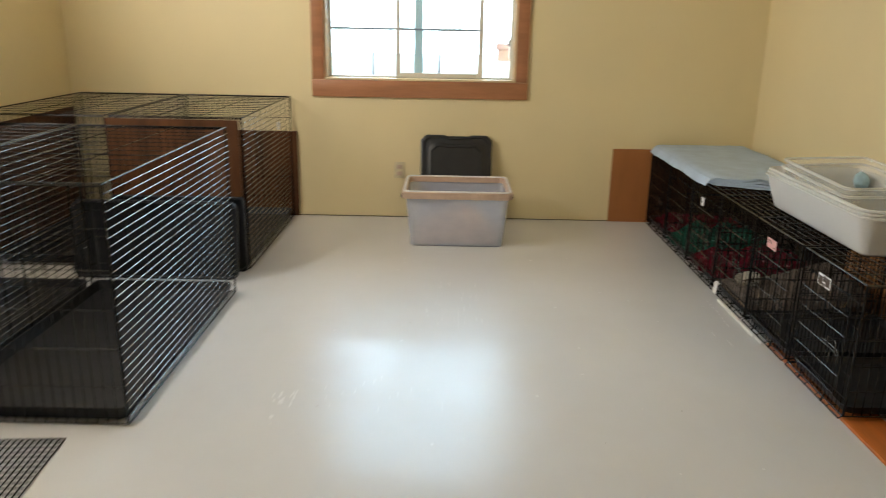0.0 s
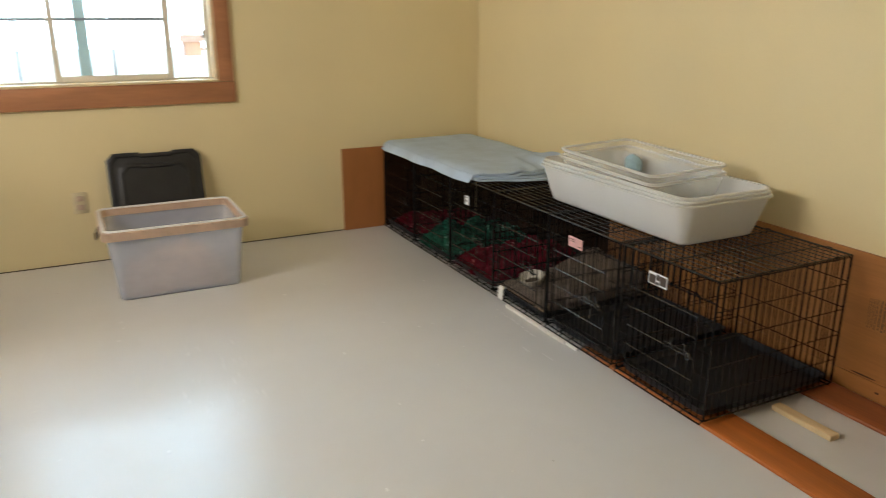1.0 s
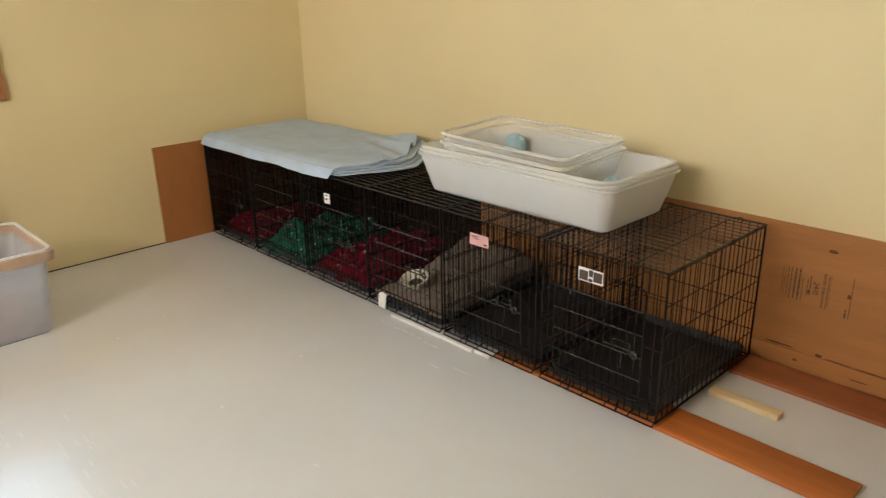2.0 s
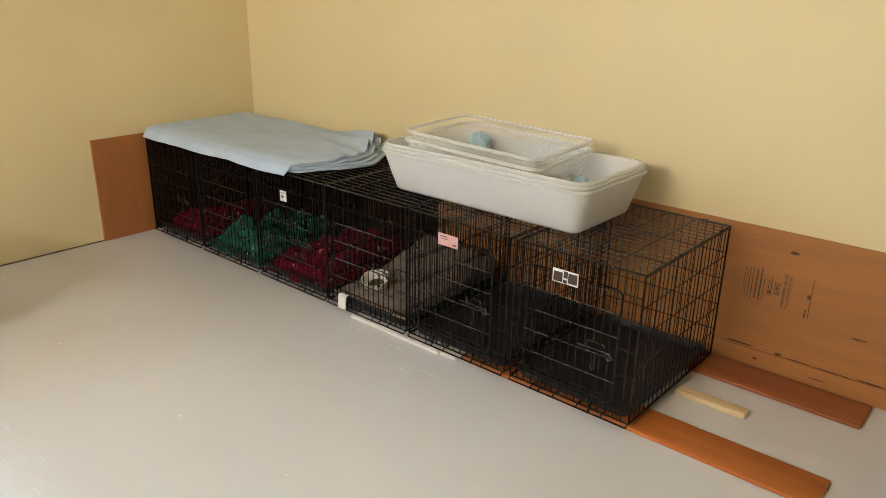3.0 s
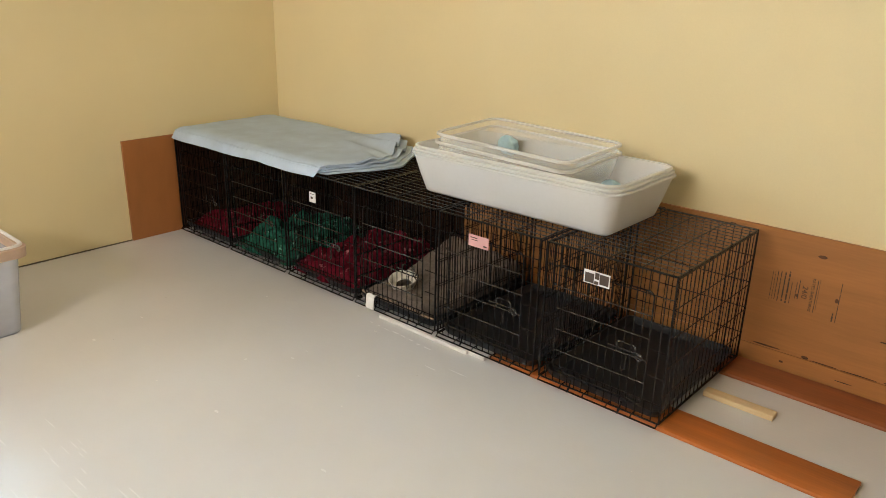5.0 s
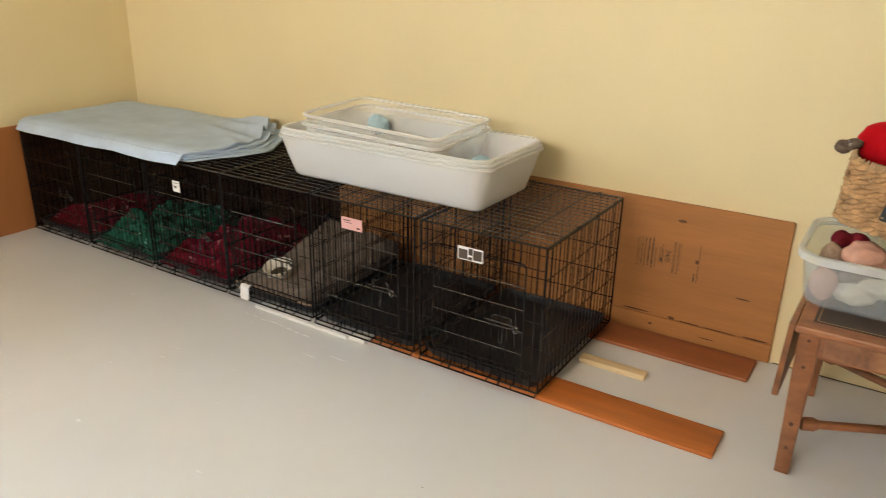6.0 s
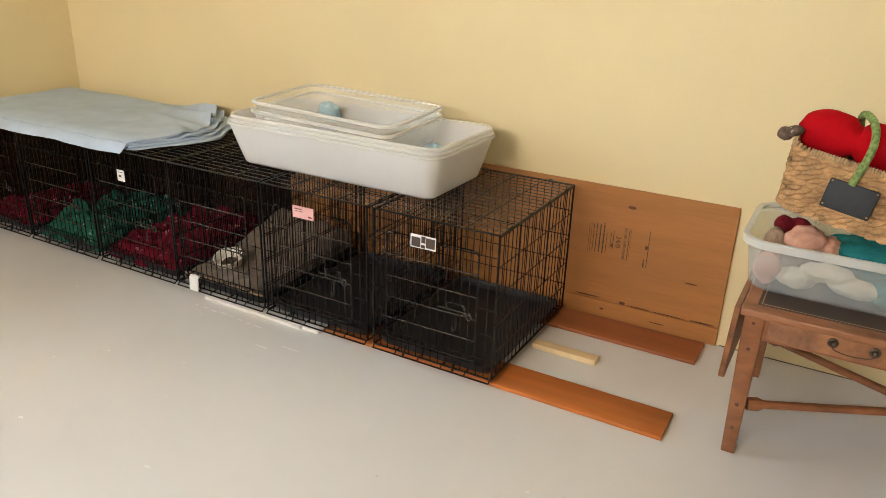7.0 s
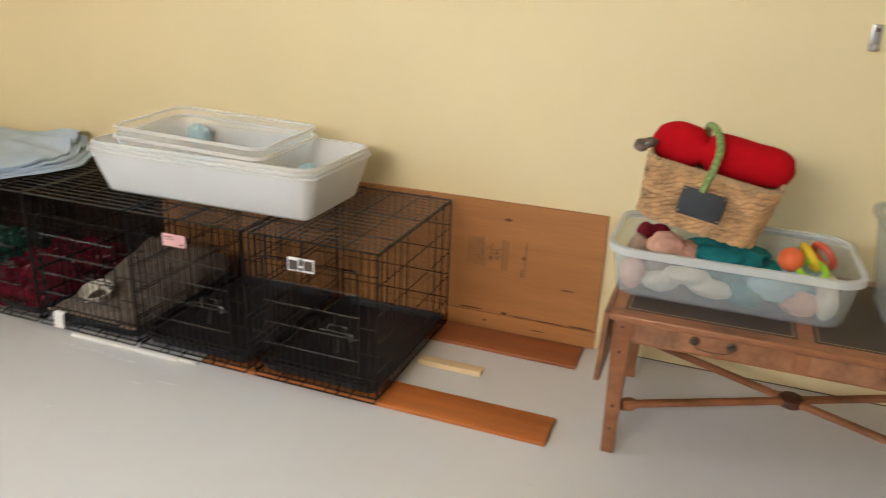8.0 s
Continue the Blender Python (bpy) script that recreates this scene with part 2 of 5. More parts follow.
def floor_material():
    """Grey-beige gloss floor paint, brushed and scuffed, with small chips and smears."""
    m = bpy.data.materials.new("glossy_floor_paint")
    m.use_nodes = True
    t = m.node_tree
    b = t.nodes["Principled BSDF"]
    co = t.nodes.new("ShaderNodeTexCoord")

    def tex(scale, detail, stretch=(1, 1, 1)):
        mp = t.nodes.new("ShaderNodeMapping")
        mp.inputs["Scale"].default_value = stretch
        n = t.nodes.new("ShaderNodeTexNoise")
        n.inputs["Scale"].default_value, n.inputs["Detail"].default_value = scale, detail
        t.links.new(co.outputs["Object"], mp.inputs[0])
        t.links.new(mp.outputs[0], n.inputs["Vector"])
        return n.outputs["Fac"]

    def ramp(fac, p0, p1, c0, c1):
        r = t.nodes.new("ShaderNodeValToRGB")
        r.color_ramp.elements[0].position, r.color_ramp.elements[1].position = p0, p1
        r.color_ramp.elements[0].color, r.color_ramp.elements[1].color = (*c0, 1), (*c1, 1)
        t.links.new(fac, r.inputs[0])
        return r.outputs[0]

    def mix(fac, a, c):
        x = t.nodes.new("ShaderNodeMix")
        x.data_type = "RGBA"
        t.links.new(fac, x.inputs[0])
        t.links.new(a, x.inputs[6])
        if isinstance(c, tuple):
            x.inputs[7].default_value = (*c, 1)
        else:
            t.links.new(c, x.inputs[7])
        return x.outputs[2]

    base = ramp(tex(1.1, 6), 0.3, 0.75, (0.665, 0.650, 0.628), (0.725, 0.712, 0.692))
    grime = ramp(tex(5, 6), 0.5, 0.9, (0, 0, 0), (0.14, 0.14, 0.14))
    chips = ramp(tex(27, 2), 0.775, 0.79, (0, 0, 0), (1, 1, 1))
    dirt = ramp(tex(38, 2), 0.785, 0.80, (0, 0, 0), (0.7, 0.7, 0.7))
    c = mix(grime, base, (0.54, 0.50, 0.43))
    c = mix(chips, c, (0.80, 0.78, 0.73))
    c = mix(dirt, c, (0.30, 0.26, 0.20))
    t.links.new(c, b.inputs["Base Color"])
    rr = t.nodes.new("ShaderNodeMapRange")
    rr.inputs[1].default_value, rr.inputs[2].default_value = 0.3, 0.7
    rr.inputs[3].default_value, rr.inputs[4].default_value = 0.30, 0.38
    t.links.new(tex(3.5, 4, (1, 0.5, 1)), rr.inputs[0])
    t.links.new(rr.outputs[0], b.inputs["Roughness"])
    b.inputs["Specular IOR Level"].default_value = 0.26
    b.inputs["Coat Weight"].default_value, b.inputs["Coat Roughness"].default_value = 0.25, 0.06
    bp = t.nodes.new("ShaderNodeBump")
    bp.inputs["Strength"].default_value, bp.inputs["Distance"].default_value = 0.7, 0.005
    t.links.new(tex(70, 2, (1.6, 0.2, 1)), bp.inputs["Height"])
    patch = t.nodes.new("ShaderNodeMapRange")
    patch.inputs[1].default_value, patch.inputs[2].default_value = 0.42, 0.62
    patch.inputs[3].default_value, patch.inputs[4].default_value = 0.22, 0.50
    t.links.new(tex(4.5, 3), patch.inputs[0])
    t.links.new(patch.outputs[0], bp.inputs["Strength"])
    t.links.new(bp.outputs[0], b.inputs["Coat Normal"])
    soft = t.nodes.new("ShaderNodeBump")
    soft.inputs["Strength"].default_value, soft.inputs["Distance"].default_value = 0.12, 0.002
    t.links.new(tex(34, 3, (1, 0.35, 1)), soft.inputs["Height"])
    t.links.new(soft.outputs[0], b.inputs["Normal"])
    return m


M_FLOOR = floor_material()


# ---- mesh helpers ----
def mesh_of(name, bm, mat, smooth=True):
    bmesh.ops.recalc_face_normals(bm, faces=bm.faces[:])
    me = bpy.data.meshes.new(name)
    bm.to_mesh(me)
    bm.free()
    me.materials.append(mat)
    if smooth:
        me.polygons.foreach_set("use_smooth", [True] * len(me.polygons))
        me.set_sharp_from_angle(angle=radians(75 if mat in (M_WIRE, M_WIRE_LIT, M_WIRE_G) else 35))
    return me


def part(name, bm, mat, parent, label="", smooth=True):
    ob = new(name, mesh_of(name, bm, mat, smooth))
    ob.parent = parent
    return tagged(ob, label)


def thing(name, m, label, category, group="", kind=""):
    ob = new(name)
    ob.empty_display_size = 0.1
    ob.matrix_basis = m
    return tagged(ob, label, category, group, kind)


def solo(name, bm, mat, m, label, category, group="", kind="", smooth=True):
    ob = new(name, mesh_of(name, bm, mat, smooth))
    ob.matrix_basis = m
    return tagged(ob, label, category, group, kind)


def box(bm, x0, x1, y0, y1, z0, z1, bevel=0.0, seg=2, m=None):
    vs = bmesh.ops.create_cube(bm, size=1.0)["verts"]
    for v in vs:
        v.co = Vector(((x0 + x1) / 2 + v.co.x * (x1 - x0), (y0 + y1) / 2 + v.co.y * (y1 - y0), (z0 + z1) / 2 + v.co.z * (z1 - z0)))
    if m is not None:
        bmesh.ops.transform(bm, matrix=m, verts=vs)
    if bevel:
        es = list({e for v in vs for e in v.link_edges})
        bmesh.ops.bevel(bm, geom=es, offset=bevel, segments=seg, affect="EDGES", profile=0.5)
    return bm


def B(*a, **k):
    return box(bmesh.new(), *a, **k)


def wire(bm, pts, r=0.0018, sides=5):
    """A round wire along a list of points, with closed ends."""
    pts = [Vector(p) for p in pts]
    rings = []
    for i, p in enumerate(pts):
        d = (pts[min(i + 1, len(pts) - 1)] - pts[max(i - 1, 0)]).normalized()
        a = d.orthogonal().normalized()
        if i and abs(a.dot(last_a)) < 0.99:
            a = (last_a - d * last_a.dot(d)).normalized()
        last_a = a
        c = d.cross(a)
        rings.append([bm.verts.new(p + (a * math.cos(k * math.tau / sides) + c * math.sin(k * math.tau / sides)) * r) for k in range(sides)])
    for q, w in zip(rings, rings[1:]):
        for k in range(sides):
            bm.faces.new((q[k], q[(k + 1) % sides], w[(k + 1) % sides], w[k]))
    bm.faces.new(rings[0][::-1])
    bm.faces.new(rings[-1])


def round_rect(x0, x1, y0, y1, r, z, n=5):
    out = []
    for cx, cy, a0 in ((x1 - r, y1 - r, 0), (x0 + r, y1 - r, 90), (x0 + r, y0 + r, 180), (x1 - r, y0 + r, 270)):
        for k in range(n + 1):
            a = radians(a0 + 90 * k / n)
            out.append((cx + r * math.cos(a), cy + r * math.sin(a), z))
    return out


def loft(bm, loops, cap0=True, cap1=True):
    rings = [[bm.verts.new(p) for p in lp] for lp in loops]
    n = len(rings[0])
    for q, w in zip(rings, rings[1:]):
        for k in range(n):
            bm.faces.new((q[k], q[(k + 1) % n], w[(k + 1) % n], w[k]))
    if cap0:
        bm.faces.new(rings[0][::-1])
    if cap1:
        bm.faces.new(rings[-1])


def tub_mesh(w, l, h, flare, rim, th=0.004, r=0.05, lip=0.012, floor_at=0.006):
    """An open tub with a rolled rim: w by l at the base, flaring upwards; base centre at the origin."""
    bm = bmesh.new()

    def lp(f, z, d=0.0):
        e = flare * f
        return round_rect(-w / 2 - e - d, w / 2 + e + d, -l / 2 - e - d, l / 2 + e + d, r + e * 0.5 + max(d, -0.01), z)
    loops = [lp(-0.25, 0.0), lp(0.0, 0.008), lp(0.5, h * 0.5), lp(0.95, h - lip), lp(0.95, h - lip, rim), lp(1, h - 0.002, rim), lp(1, h, rim - 0.003),
             lp(1, h, -th), lp(0.5, h * 0.5, -th), lp(0.02, 0.02, -th), lp(-0.25, floor_at, -th)]
    loft(bm, loops)
    return bm


def rim_mesh(w, l, h, flare, rim, th=0.004, r=0.05, lip=0.012):
    """The rolled rim that caps a tub of tub_mesh()."""
    bm = bmesh.new()

    def lp(d, z):
        e = flare + d
        return round_rect(-w / 2 - e, w / 2 + e, -l / 2 - e, l / 2 + e, r + flare * 0.5 + d, z)
    loops = [lp(-th - 0.001, h - lip * 0.4), lp(-th - 0.001, h + 0.002), lp(rim - 0.002, h + 0.003), lp(rim + 0.002, h), lp(rim + 0.002, h - lip), lp(rim - 0.002, h - lip - 0.002), lp(0.001, h - lip - 0.002)]
    loft(bm, loops, False, False)
    return bm


def tub_parts(parent, mat, w, l, h, flare, rim, rim_mat=None, **k):
    part("body", tub_mesh(w, l, h, flare, rim, **k), mat, parent)
    k.pop("floor_at", None)
    part("rim", rim_mesh(w, l, h, flare, rim, **k), rim_mat or mat, parent)


def heap(x0, x1, y0, y1, z0, height, seed, nx=60, ny=52, rough=1.0, lean=(0, 0)):
    """A crumpled cloth lying in a heap: a folded dome of cloth that comes down to z0 at its uneven edge."""
    bm = bmesh.new()
    g = []
    for i in range(nx + 1):
        row = []
        for j in range(ny + 1):
            u, v = i / nx * 2 - 1, j / ny * 2 - 1
            wob = 0.10 * noise.noise((u * 2 + seed, v * 2, 1.3))
            x = (x0 + x1) / 2 + (x1 - x0) / 2 * u * (1 + wob)
            y = (y0 + y1) / 2 + (y1 - y0) / 2 * v * (1 + wob)
            edge = max(0.0, (1 - abs(u) ** 5.0) * (1 - abs(v) ** 5.0))
            f = abs(noise.noise((u * 2.6 + seed * 3, v * 2.2, 0.4))) * 1.1
            k = (1 - abs(noise.noise((u * 4.2 - v * 3 + seed, v * 4.6 + u * 2, 2.2)))) ** 3
            k2 = (1 - abs(noise.noise((u * 9 + v * 5 - seed, v * 9 - u * 4, 5.1)))) ** 4
            h = height * (0.34 + 0.52 * f + 0.34 * rough * k + 0.07 * rough * k2 + lean[0] * u + lean[1] * v) * edge ** 0.5
            x += 0.012 * noise.noise((u * 5 + seed, v * 5, 7.0)) * rough
            y += 0.012 * noise.noise((u * 5 - seed, v * 5, 9.0)) * rough
            row.append(bm.verts.new((x, y, z0 + max(h, 0.0) + 0.004)))
        g.append(row)
    for i in range(nx):
        for j in range(ny):
            bm.faces.new((g[i][j], g[i + 1][j], g[i + 1][j + 1], g[i][j + 1]))
    rim_loop = [g[i][0] for i in range(nx + 1)] + [g[nx][j] for j in range(1, ny + 1)] + [g[i][ny] for i in range(nx - 1, -1, -1)] + [g[0][j] for j in range(ny - 1, 0, -1)]
    base = [bm.verts.new((v.co.x, v.co.y, z0)) for v in rim_loop]
    n = len(rim_loop)
    for k in range(n):
        bm.faces.new((rim_loop[k], base[k], base[(k + 1) % n], rim_loop[(k + 1) % n]))
    bm.faces.new(base)
    return bm


def blob(bm, c, r, seed=0.0, sub=3, amp=0.15, freq=2.2):
    vs = bmesh.ops.create_icosphere(bm, subdivisions=sub, radius=1.0)["verts"]
    for v in vs:
        d = 1 + amp * noise.noise(v.co * freq + Vector((seed, seed * 2, 0)))
        v.co = Vector(c) + Vector((v.co.x * r[0], v.co.y * r[1], v.co.z * r[2])) * d


# ---- structure ----
def wall(name, bm, mat, label):
    return solo(name, bm, mat, Matrix(), label, "wall", kind="structure", smooth=False)


bm = bmesh.new()
box(bm, LEFT - WALL, RIGHT + WALL, REAR - WALL, BACK + WALL, -0.12, 0.0)
solo("floor", bm, M_FLOOR, Matrix(), "glossy grey-beige painted floor, scuffed and chipped", "floor", kind="structure", smooth=False)

marks = random.Random(4)
bm = bmesh.new()
spots = [(1.516 - 0.01 * k / 7 + marks.uniform(-0.004, 0.004), 3.79 - 0.045 * k, 0.0035, marks.uniform(0.008, 0.024)) for k in range(8)]
spots += [(marks.uniform(-0.46, -0.37), marks.uniform(2.62, 2.74), marks.uniform(0.002, 0.006), marks.uniform(0.014, 0.04)) for _ in range(14)]
# thin white strokes painted as the window's streaky reflection on floor scratches
spots += [(marks.uniform(0.08, 0.36), marks.uniform(3.42, 4.0), marks.uniform(0.0009, 0.0018), marks.uniform(0.012, 0.045)) for _ in range(30)]
spots += [(marks.uniform(-0.34, 0.24), marks.uniform(2.58, 2.88), marks.uniform(0.0009, 0.002), marks.uniform(0.01, 0.035)) for _ in range(18)]
# the long first stroke belongs to that reflection, the others are flecks
spots += [(0.238, 3.50, 0.0012, 0.20), (-0.43, 2.54, 0.01, 0.016), (1.105, 3.773, 0.006, 0.011), (1.40, 3.36, 0.003, 0.03), (1.44, 3.27, 0.003, 0.05)]
spots += [(marks.uniform(-0.7, 1.4), marks.uniform(0.9, 4.6), marks.uniform(0.003, 0.007), marks.uniform(0.004, 0.014)) for _ in range(26)]
for x, y, rx, ry in spots:
    n = 9
    w = [marks.uniform(0.6, 1.15) for _ in range(n)]
    loft(bm, [[(x + rx * q * w[k] * math.cos(k * math.tau / n), y + ry * q * w[k] * math.sin(k * math.tau / n), z) for k in range(n)] for q, z in ((1.0, -0.001), (0.9, 0.0007))])
tagged(part("fleck_and_glint", bm, M_PAPER, bpy.data.objects["floor"], "white paint flecks and scrapes, and strokes painted as window reflection"), kind="stuff")

bm = bmesh.new()
box(bm, LEFT, WIN_L, BACK, BACK + WALL, 0, CEIL)
box(bm, WIN_R, RIGHT, BACK, BACK + WALL, 0, CEIL)
box(bm, WIN_L, WIN_R, BACK, BACK + WALL, 0, WIN_B)
box(bm, WIN_L, WIN_R, BACK, BACK + WALL, WIN_T, CEIL)
wall("wall_north", bm, M_WALL, "pale yellow painted wall with a window")
wall("wall_east", B(RIGHT, RIGHT + WALL, REAR - WALL, BACK + WALL, 0, CEIL), M_WALL, "pale yellow painted wall behind the crates")
# unseen opening added for the west fill lamp; its high sill shades nearby floor
WW0, WW1, WZ0, WZ1 = 2.20, 4.20, 1.80, 2.40
bm = bmesh.new()
box(bm, LEFT - WALL, LEFT, REAR - WALL, WW0, 0, CEIL)
box(bm, LEFT - WALL, LEFT, WW1, BACK + WALL, 0, CEIL)
box(bm, LEFT - WALL, LEFT, WW0, WW1, 0, WZ0)
box(bm, LEFT - WALL, LEFT, WW0, WW1, WZ1, CEIL)
wall("wall_west", bm, M_WALL, "pale yellow painted wall with an added unseen opening for fill light")
# unseen opening added behind the camera for the weak south fill lamp
SX0, SX1, SZ0, SZ1 = -1.30, 0.80, 1.20, 2.24
bm = bmesh.new()
box(bm, LEFT, SX0, REAR - WALL, REAR, 0, CEIL)
box(bm, SX1, RIGHT, REAR - WALL, REAR, 0, CEIL)
box(bm, SX0, SX1, REAR - WALL, REAR, 0, SZ0)
box(bm, SX0, SX1, REAR - WALL, REAR, SZ1, CEIL)
wall("wall_south", bm, M_WALL, "pale yellow painted wall with an added unseen opening for fill light")
solo("ceiling", B(LEFT - WALL, RIGHT + WALL, REAR - WALL, BACK + WALL, CEIL, CEIL + 0.1), M_CEIL, Matrix(), "plain white painted ceiling", "ceiling", kind="structure", smooth=False)

bm = bmesh.new()
box(bm, LEFT, 1.32, BACK - 0.006, BACK - 0.0005, 0.0005, 0.0055)
box(bm, RIGHT - 0.004, RIGHT - 0.0005, REAR, 2.0, 0.0005, 0.003)
solo("trim", bm, M_GAP, Matrix(), "dark open joint where wall meets floor", "floor joint", kind="structure", smooth=False)


def ply_sheet(name, bm, mat, label):
    return solo(name, bm, mat, Matrix(), label, "wall panel", kind="structure", smooth=False)


ply = thing("wall_panel_east", Matrix(), "knotty orange-brown plywood wainscot with black grade stamps", "wall panel", kind="structure")
# from y = 3.961 on, sheet and strip carry painted shade
part("upper_sheet", B(RIGHT - 0.013, RIGHT, 2.012, 3.958, 0.071, 0.52, bevel=0.0015, seg=1), M_PLY, ply, smooth=False)
part("upper_sheet", B(RIGHT - 0.013, RIGHT, 3.961, BACK - 0.014, 0.071, 0.52, bevel=0.0015, seg=1), M_PLY_SHADE, ply, "plywood sheet with the shade behind the crates put into its colour", smooth=False)
part("lower_strip", B(RIGHT - 0.012, RIGHT, 2.012, 3.958, 0.0, 0.068, bevel=0.0015, seg=1), M_PLY, ply, smooth=False)
part("lower_strip", B(RIGHT - 0.012, RIGHT, 3.961, BACK - 0.014, 0.0, 0.068, bevel=0.0015, seg=1), M_PLY_SHADE, ply, "plywood strip with the shade behind the crates put into its colour", smooth=False)
ply_sheet("wall_panel_north", B(1.322, 1.604, BACK - 0.013, BACK, 0.0, 0.52, bevel=0.0015, seg=1), M_PLY_B, "reddish stained plywood sheet screwed to the wall")
# split off at the crate front so this part holds the painted shade
ply_sheet("wall_panel_northeast", B(1.607, RIGHT - 0.014, BACK - 0.013, BACK, 0.0, 0.52, bevel=0.0015, seg=1), M_PLY_SHADE, "plywood sheet behind the end crate, darkened in colour for shade")
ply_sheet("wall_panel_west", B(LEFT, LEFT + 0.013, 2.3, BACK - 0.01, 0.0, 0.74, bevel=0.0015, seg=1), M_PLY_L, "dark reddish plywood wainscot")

# knots and stamps on the east panel
KX = RIGHT - 0.0135


def disc(bm, y, z, ry, rz, x=KX, n=12, th=0.0006):
    loft(bm, [[(x + s, y + ry * math.cos(k * math.tau / n), z + rz * math.sin(k * math.tau / n)) for k in range(n)] for s in (0.0002, -th)])


for y, z, ry, rz in ((2.365, 0.078, 0.012, 0.006), (2.372, 0.455, 0.015, 0.006), (2.13, 0.215, 0.024, 0.0025), (2.303, 0.315, 0.006, 0.008), (2.43, 0.298, 0.005, 0.006), (2.50, 0.079, 0.05, 0.003), (2.07, 0.076, 0.045, 0.003), (2.30, 0.074, 0.045, 0.0022), (2.19, 0.0735, 0.06, 0.0018), (2.44, 0.035, 0.008, 0.004), (2.23, 0.030, 0.03, 0.0018)):
    bm = bmesh.new()
    disc(bm, y, z, ry, rz)
    part("knot", bm, M_KNOT, ply, "dark wood knot")


def text_mesh(body, size, m):
    cu = bpy.data.curves.new("stamp", "FONT")
    cu.body, cu.size, cu.extrude = body, size, 0.0004
    cu.align_x, cu.align_y = "CENTER", "CENTER"
    ob = bpy.data.objects.new("stamp", cu)
    me = bpy.data.meshes.new_from_object(ob)
    bpy.data.objects.remove(ob)
    me.transform(m)
    bm = bmesh.new()
    bm.from_mesh(me)
    return bm


def on_east(y, z):
    """Faces into the room on the east panel, the writing running downwards."""
    return Matrix.Translation((KX - 0.0008, y, z)) @ Matrix(((0, 0, -1, 0), (0, -1, 0, 0), (-1, 0, 0, 0), (0, 0, 0, 1)))


part("stamp_text", text_mesh("RATED SHEATHING", 0.0138, on_east(2.384, 0.313)), M_INK, ply, "black stamped words", smooth=False)
part("stamp_text", text_mesh("24/0", 0.026, on_east(2.408, 0.316)), M_INK, ply, "black stamped numbers", smooth=False)
bm = bmesh.new()
for y, z0, z1, w in ((2.370, 0.252, 0.374, 0.0035), (2.364, 0.262, 0.374, 0.0015), (2.427, 0.285, 0.355, 0.004), (2.436, 0.285, 0.345, 0.003), (2.452, 0.262, 0.34, 0.003),
                     (2.464, 0.258, 0.378, 0.007), (2.478, 0.262, 0.378, 0.006), (2.492, 0.258, 0.372, 0.004), (2.503, 0.262, 0.372, 0.003), (2.512, 0.258, 0.368, 0.002), (2.520, 0.258, 0.368, 0.002),
                     (2.296, 0.238, 0.382, 0.0035), (2.307, 0.238, 0.268, 0.007)):
    z = z0
    while z < z1 - 0.004:
        e = min(z1, z + marks.uniform(0.006, 0.026))
        box(bm, KX - 0.0008, KX - 0.0001, y - w * 0.35, y + w * 0.35, z, e)
        z = e + marks.uniform(0.0012, 0.004)
tagged(part("stamp_bars", bm, M_INK, ply, "black stamped lines of small print", smooth=False), kind="stuff")

# ---- window ----
win = thing("window_1", Matrix(), "redwood-trimmed sliding window, half open, with grey muntin bars", "window", kind="structure")
T0 = 0.085
part("sill_trim", B(WIN_L - T0 - 0.004, WIN_R + T0 + 0.004, BACK - 0.02, BACK - 0.0005, WIN_B - 0.115, WIN_B - 0.002, bevel=0.003), M_TRIM, win, "reddish wood apron board")
for x0, x1 in ((WIN_L - T0, WIN_L - 0.002), (WIN_R + 0.002, WIN_R + T0)):
    part("side_trim", B(x0, x1, BACK - 0.018, BACK - 0.0005, WIN_B, WIN_T, bevel=0.003), M_TRIM, win)
part("head_trim", B(WIN_L - T0, WIN_R + T0, BACK - 0.018, BACK - 0.0005, WIN_T + 0.002, WIN_T + T0, bevel=0.003), M_TRIM, win)
part("sill", B(WIN_L + 0.001, WIN_R - 0.001, BACK - 0.024, BACK + 0.085, WIN_B - 0.001, WIN_B + 0.012, bevel=0.002), M_PINE, win, "pale wood inner sill")
for x0, x1 in ((WIN_L + 0.0005, WIN_L + 0.014), (WIN_R - 0.014, WIN_R - 0.0005)):
    part("jamb", B(x0, x1, BACK + 0.001, BACK + 0.085, WIN_B + 0.013, WIN_T - 0.001, bevel=0.001), M_PINE, win, "pale wood jamb")
FY = BACK + 0.09
for x0, x1, z0, z1 in ((WIN_L + 0.001, WIN_L + 0.035, WIN_B, WIN_T), (WIN_R - 0.035, WIN_R - 0.001, WIN_B, WIN_T), (WIN_L + 0.036, WIN_R - 0.036, WIN_B, WIN_B + 0.022), (WIN_L + 0.036, WIN_R - 0.036, WIN_T - 0.03, WIN_T)):
    part("frame", B(x0, x1, FY, FY + 0.045, z0, z1, bevel=0.002), M_VINYL, win, "beige vinyl frame")


def pane(x0, x1, z0, z1, y, bars):
    g = part("pane", B(x0, x1, y, y + 0.004, z0, z1), M_GLASS, win, "clear glass pane", smooth=False)
    g.visible_shadow = False
    for (a, b, c, d) in bars:
        part("muntin", B(a, b, y - 0.006, y - 0.001, c, d), M_MUNTIN, win, "thin grey muntin bar")


zt = WIN_T - 0.031
pane(WIN_L + 0.036, -0.052, WIN_B + 0.023, zt, FY + 0.034, [(-0.364, -0.348, WIN_B + 0.023, zt)] + [(a, b, z, z + 0.014) for z in (1.284, 1.614, 1.944) for a, b in ((WIN_L + 0.036, -0.365), (-0.347, -0.053))])
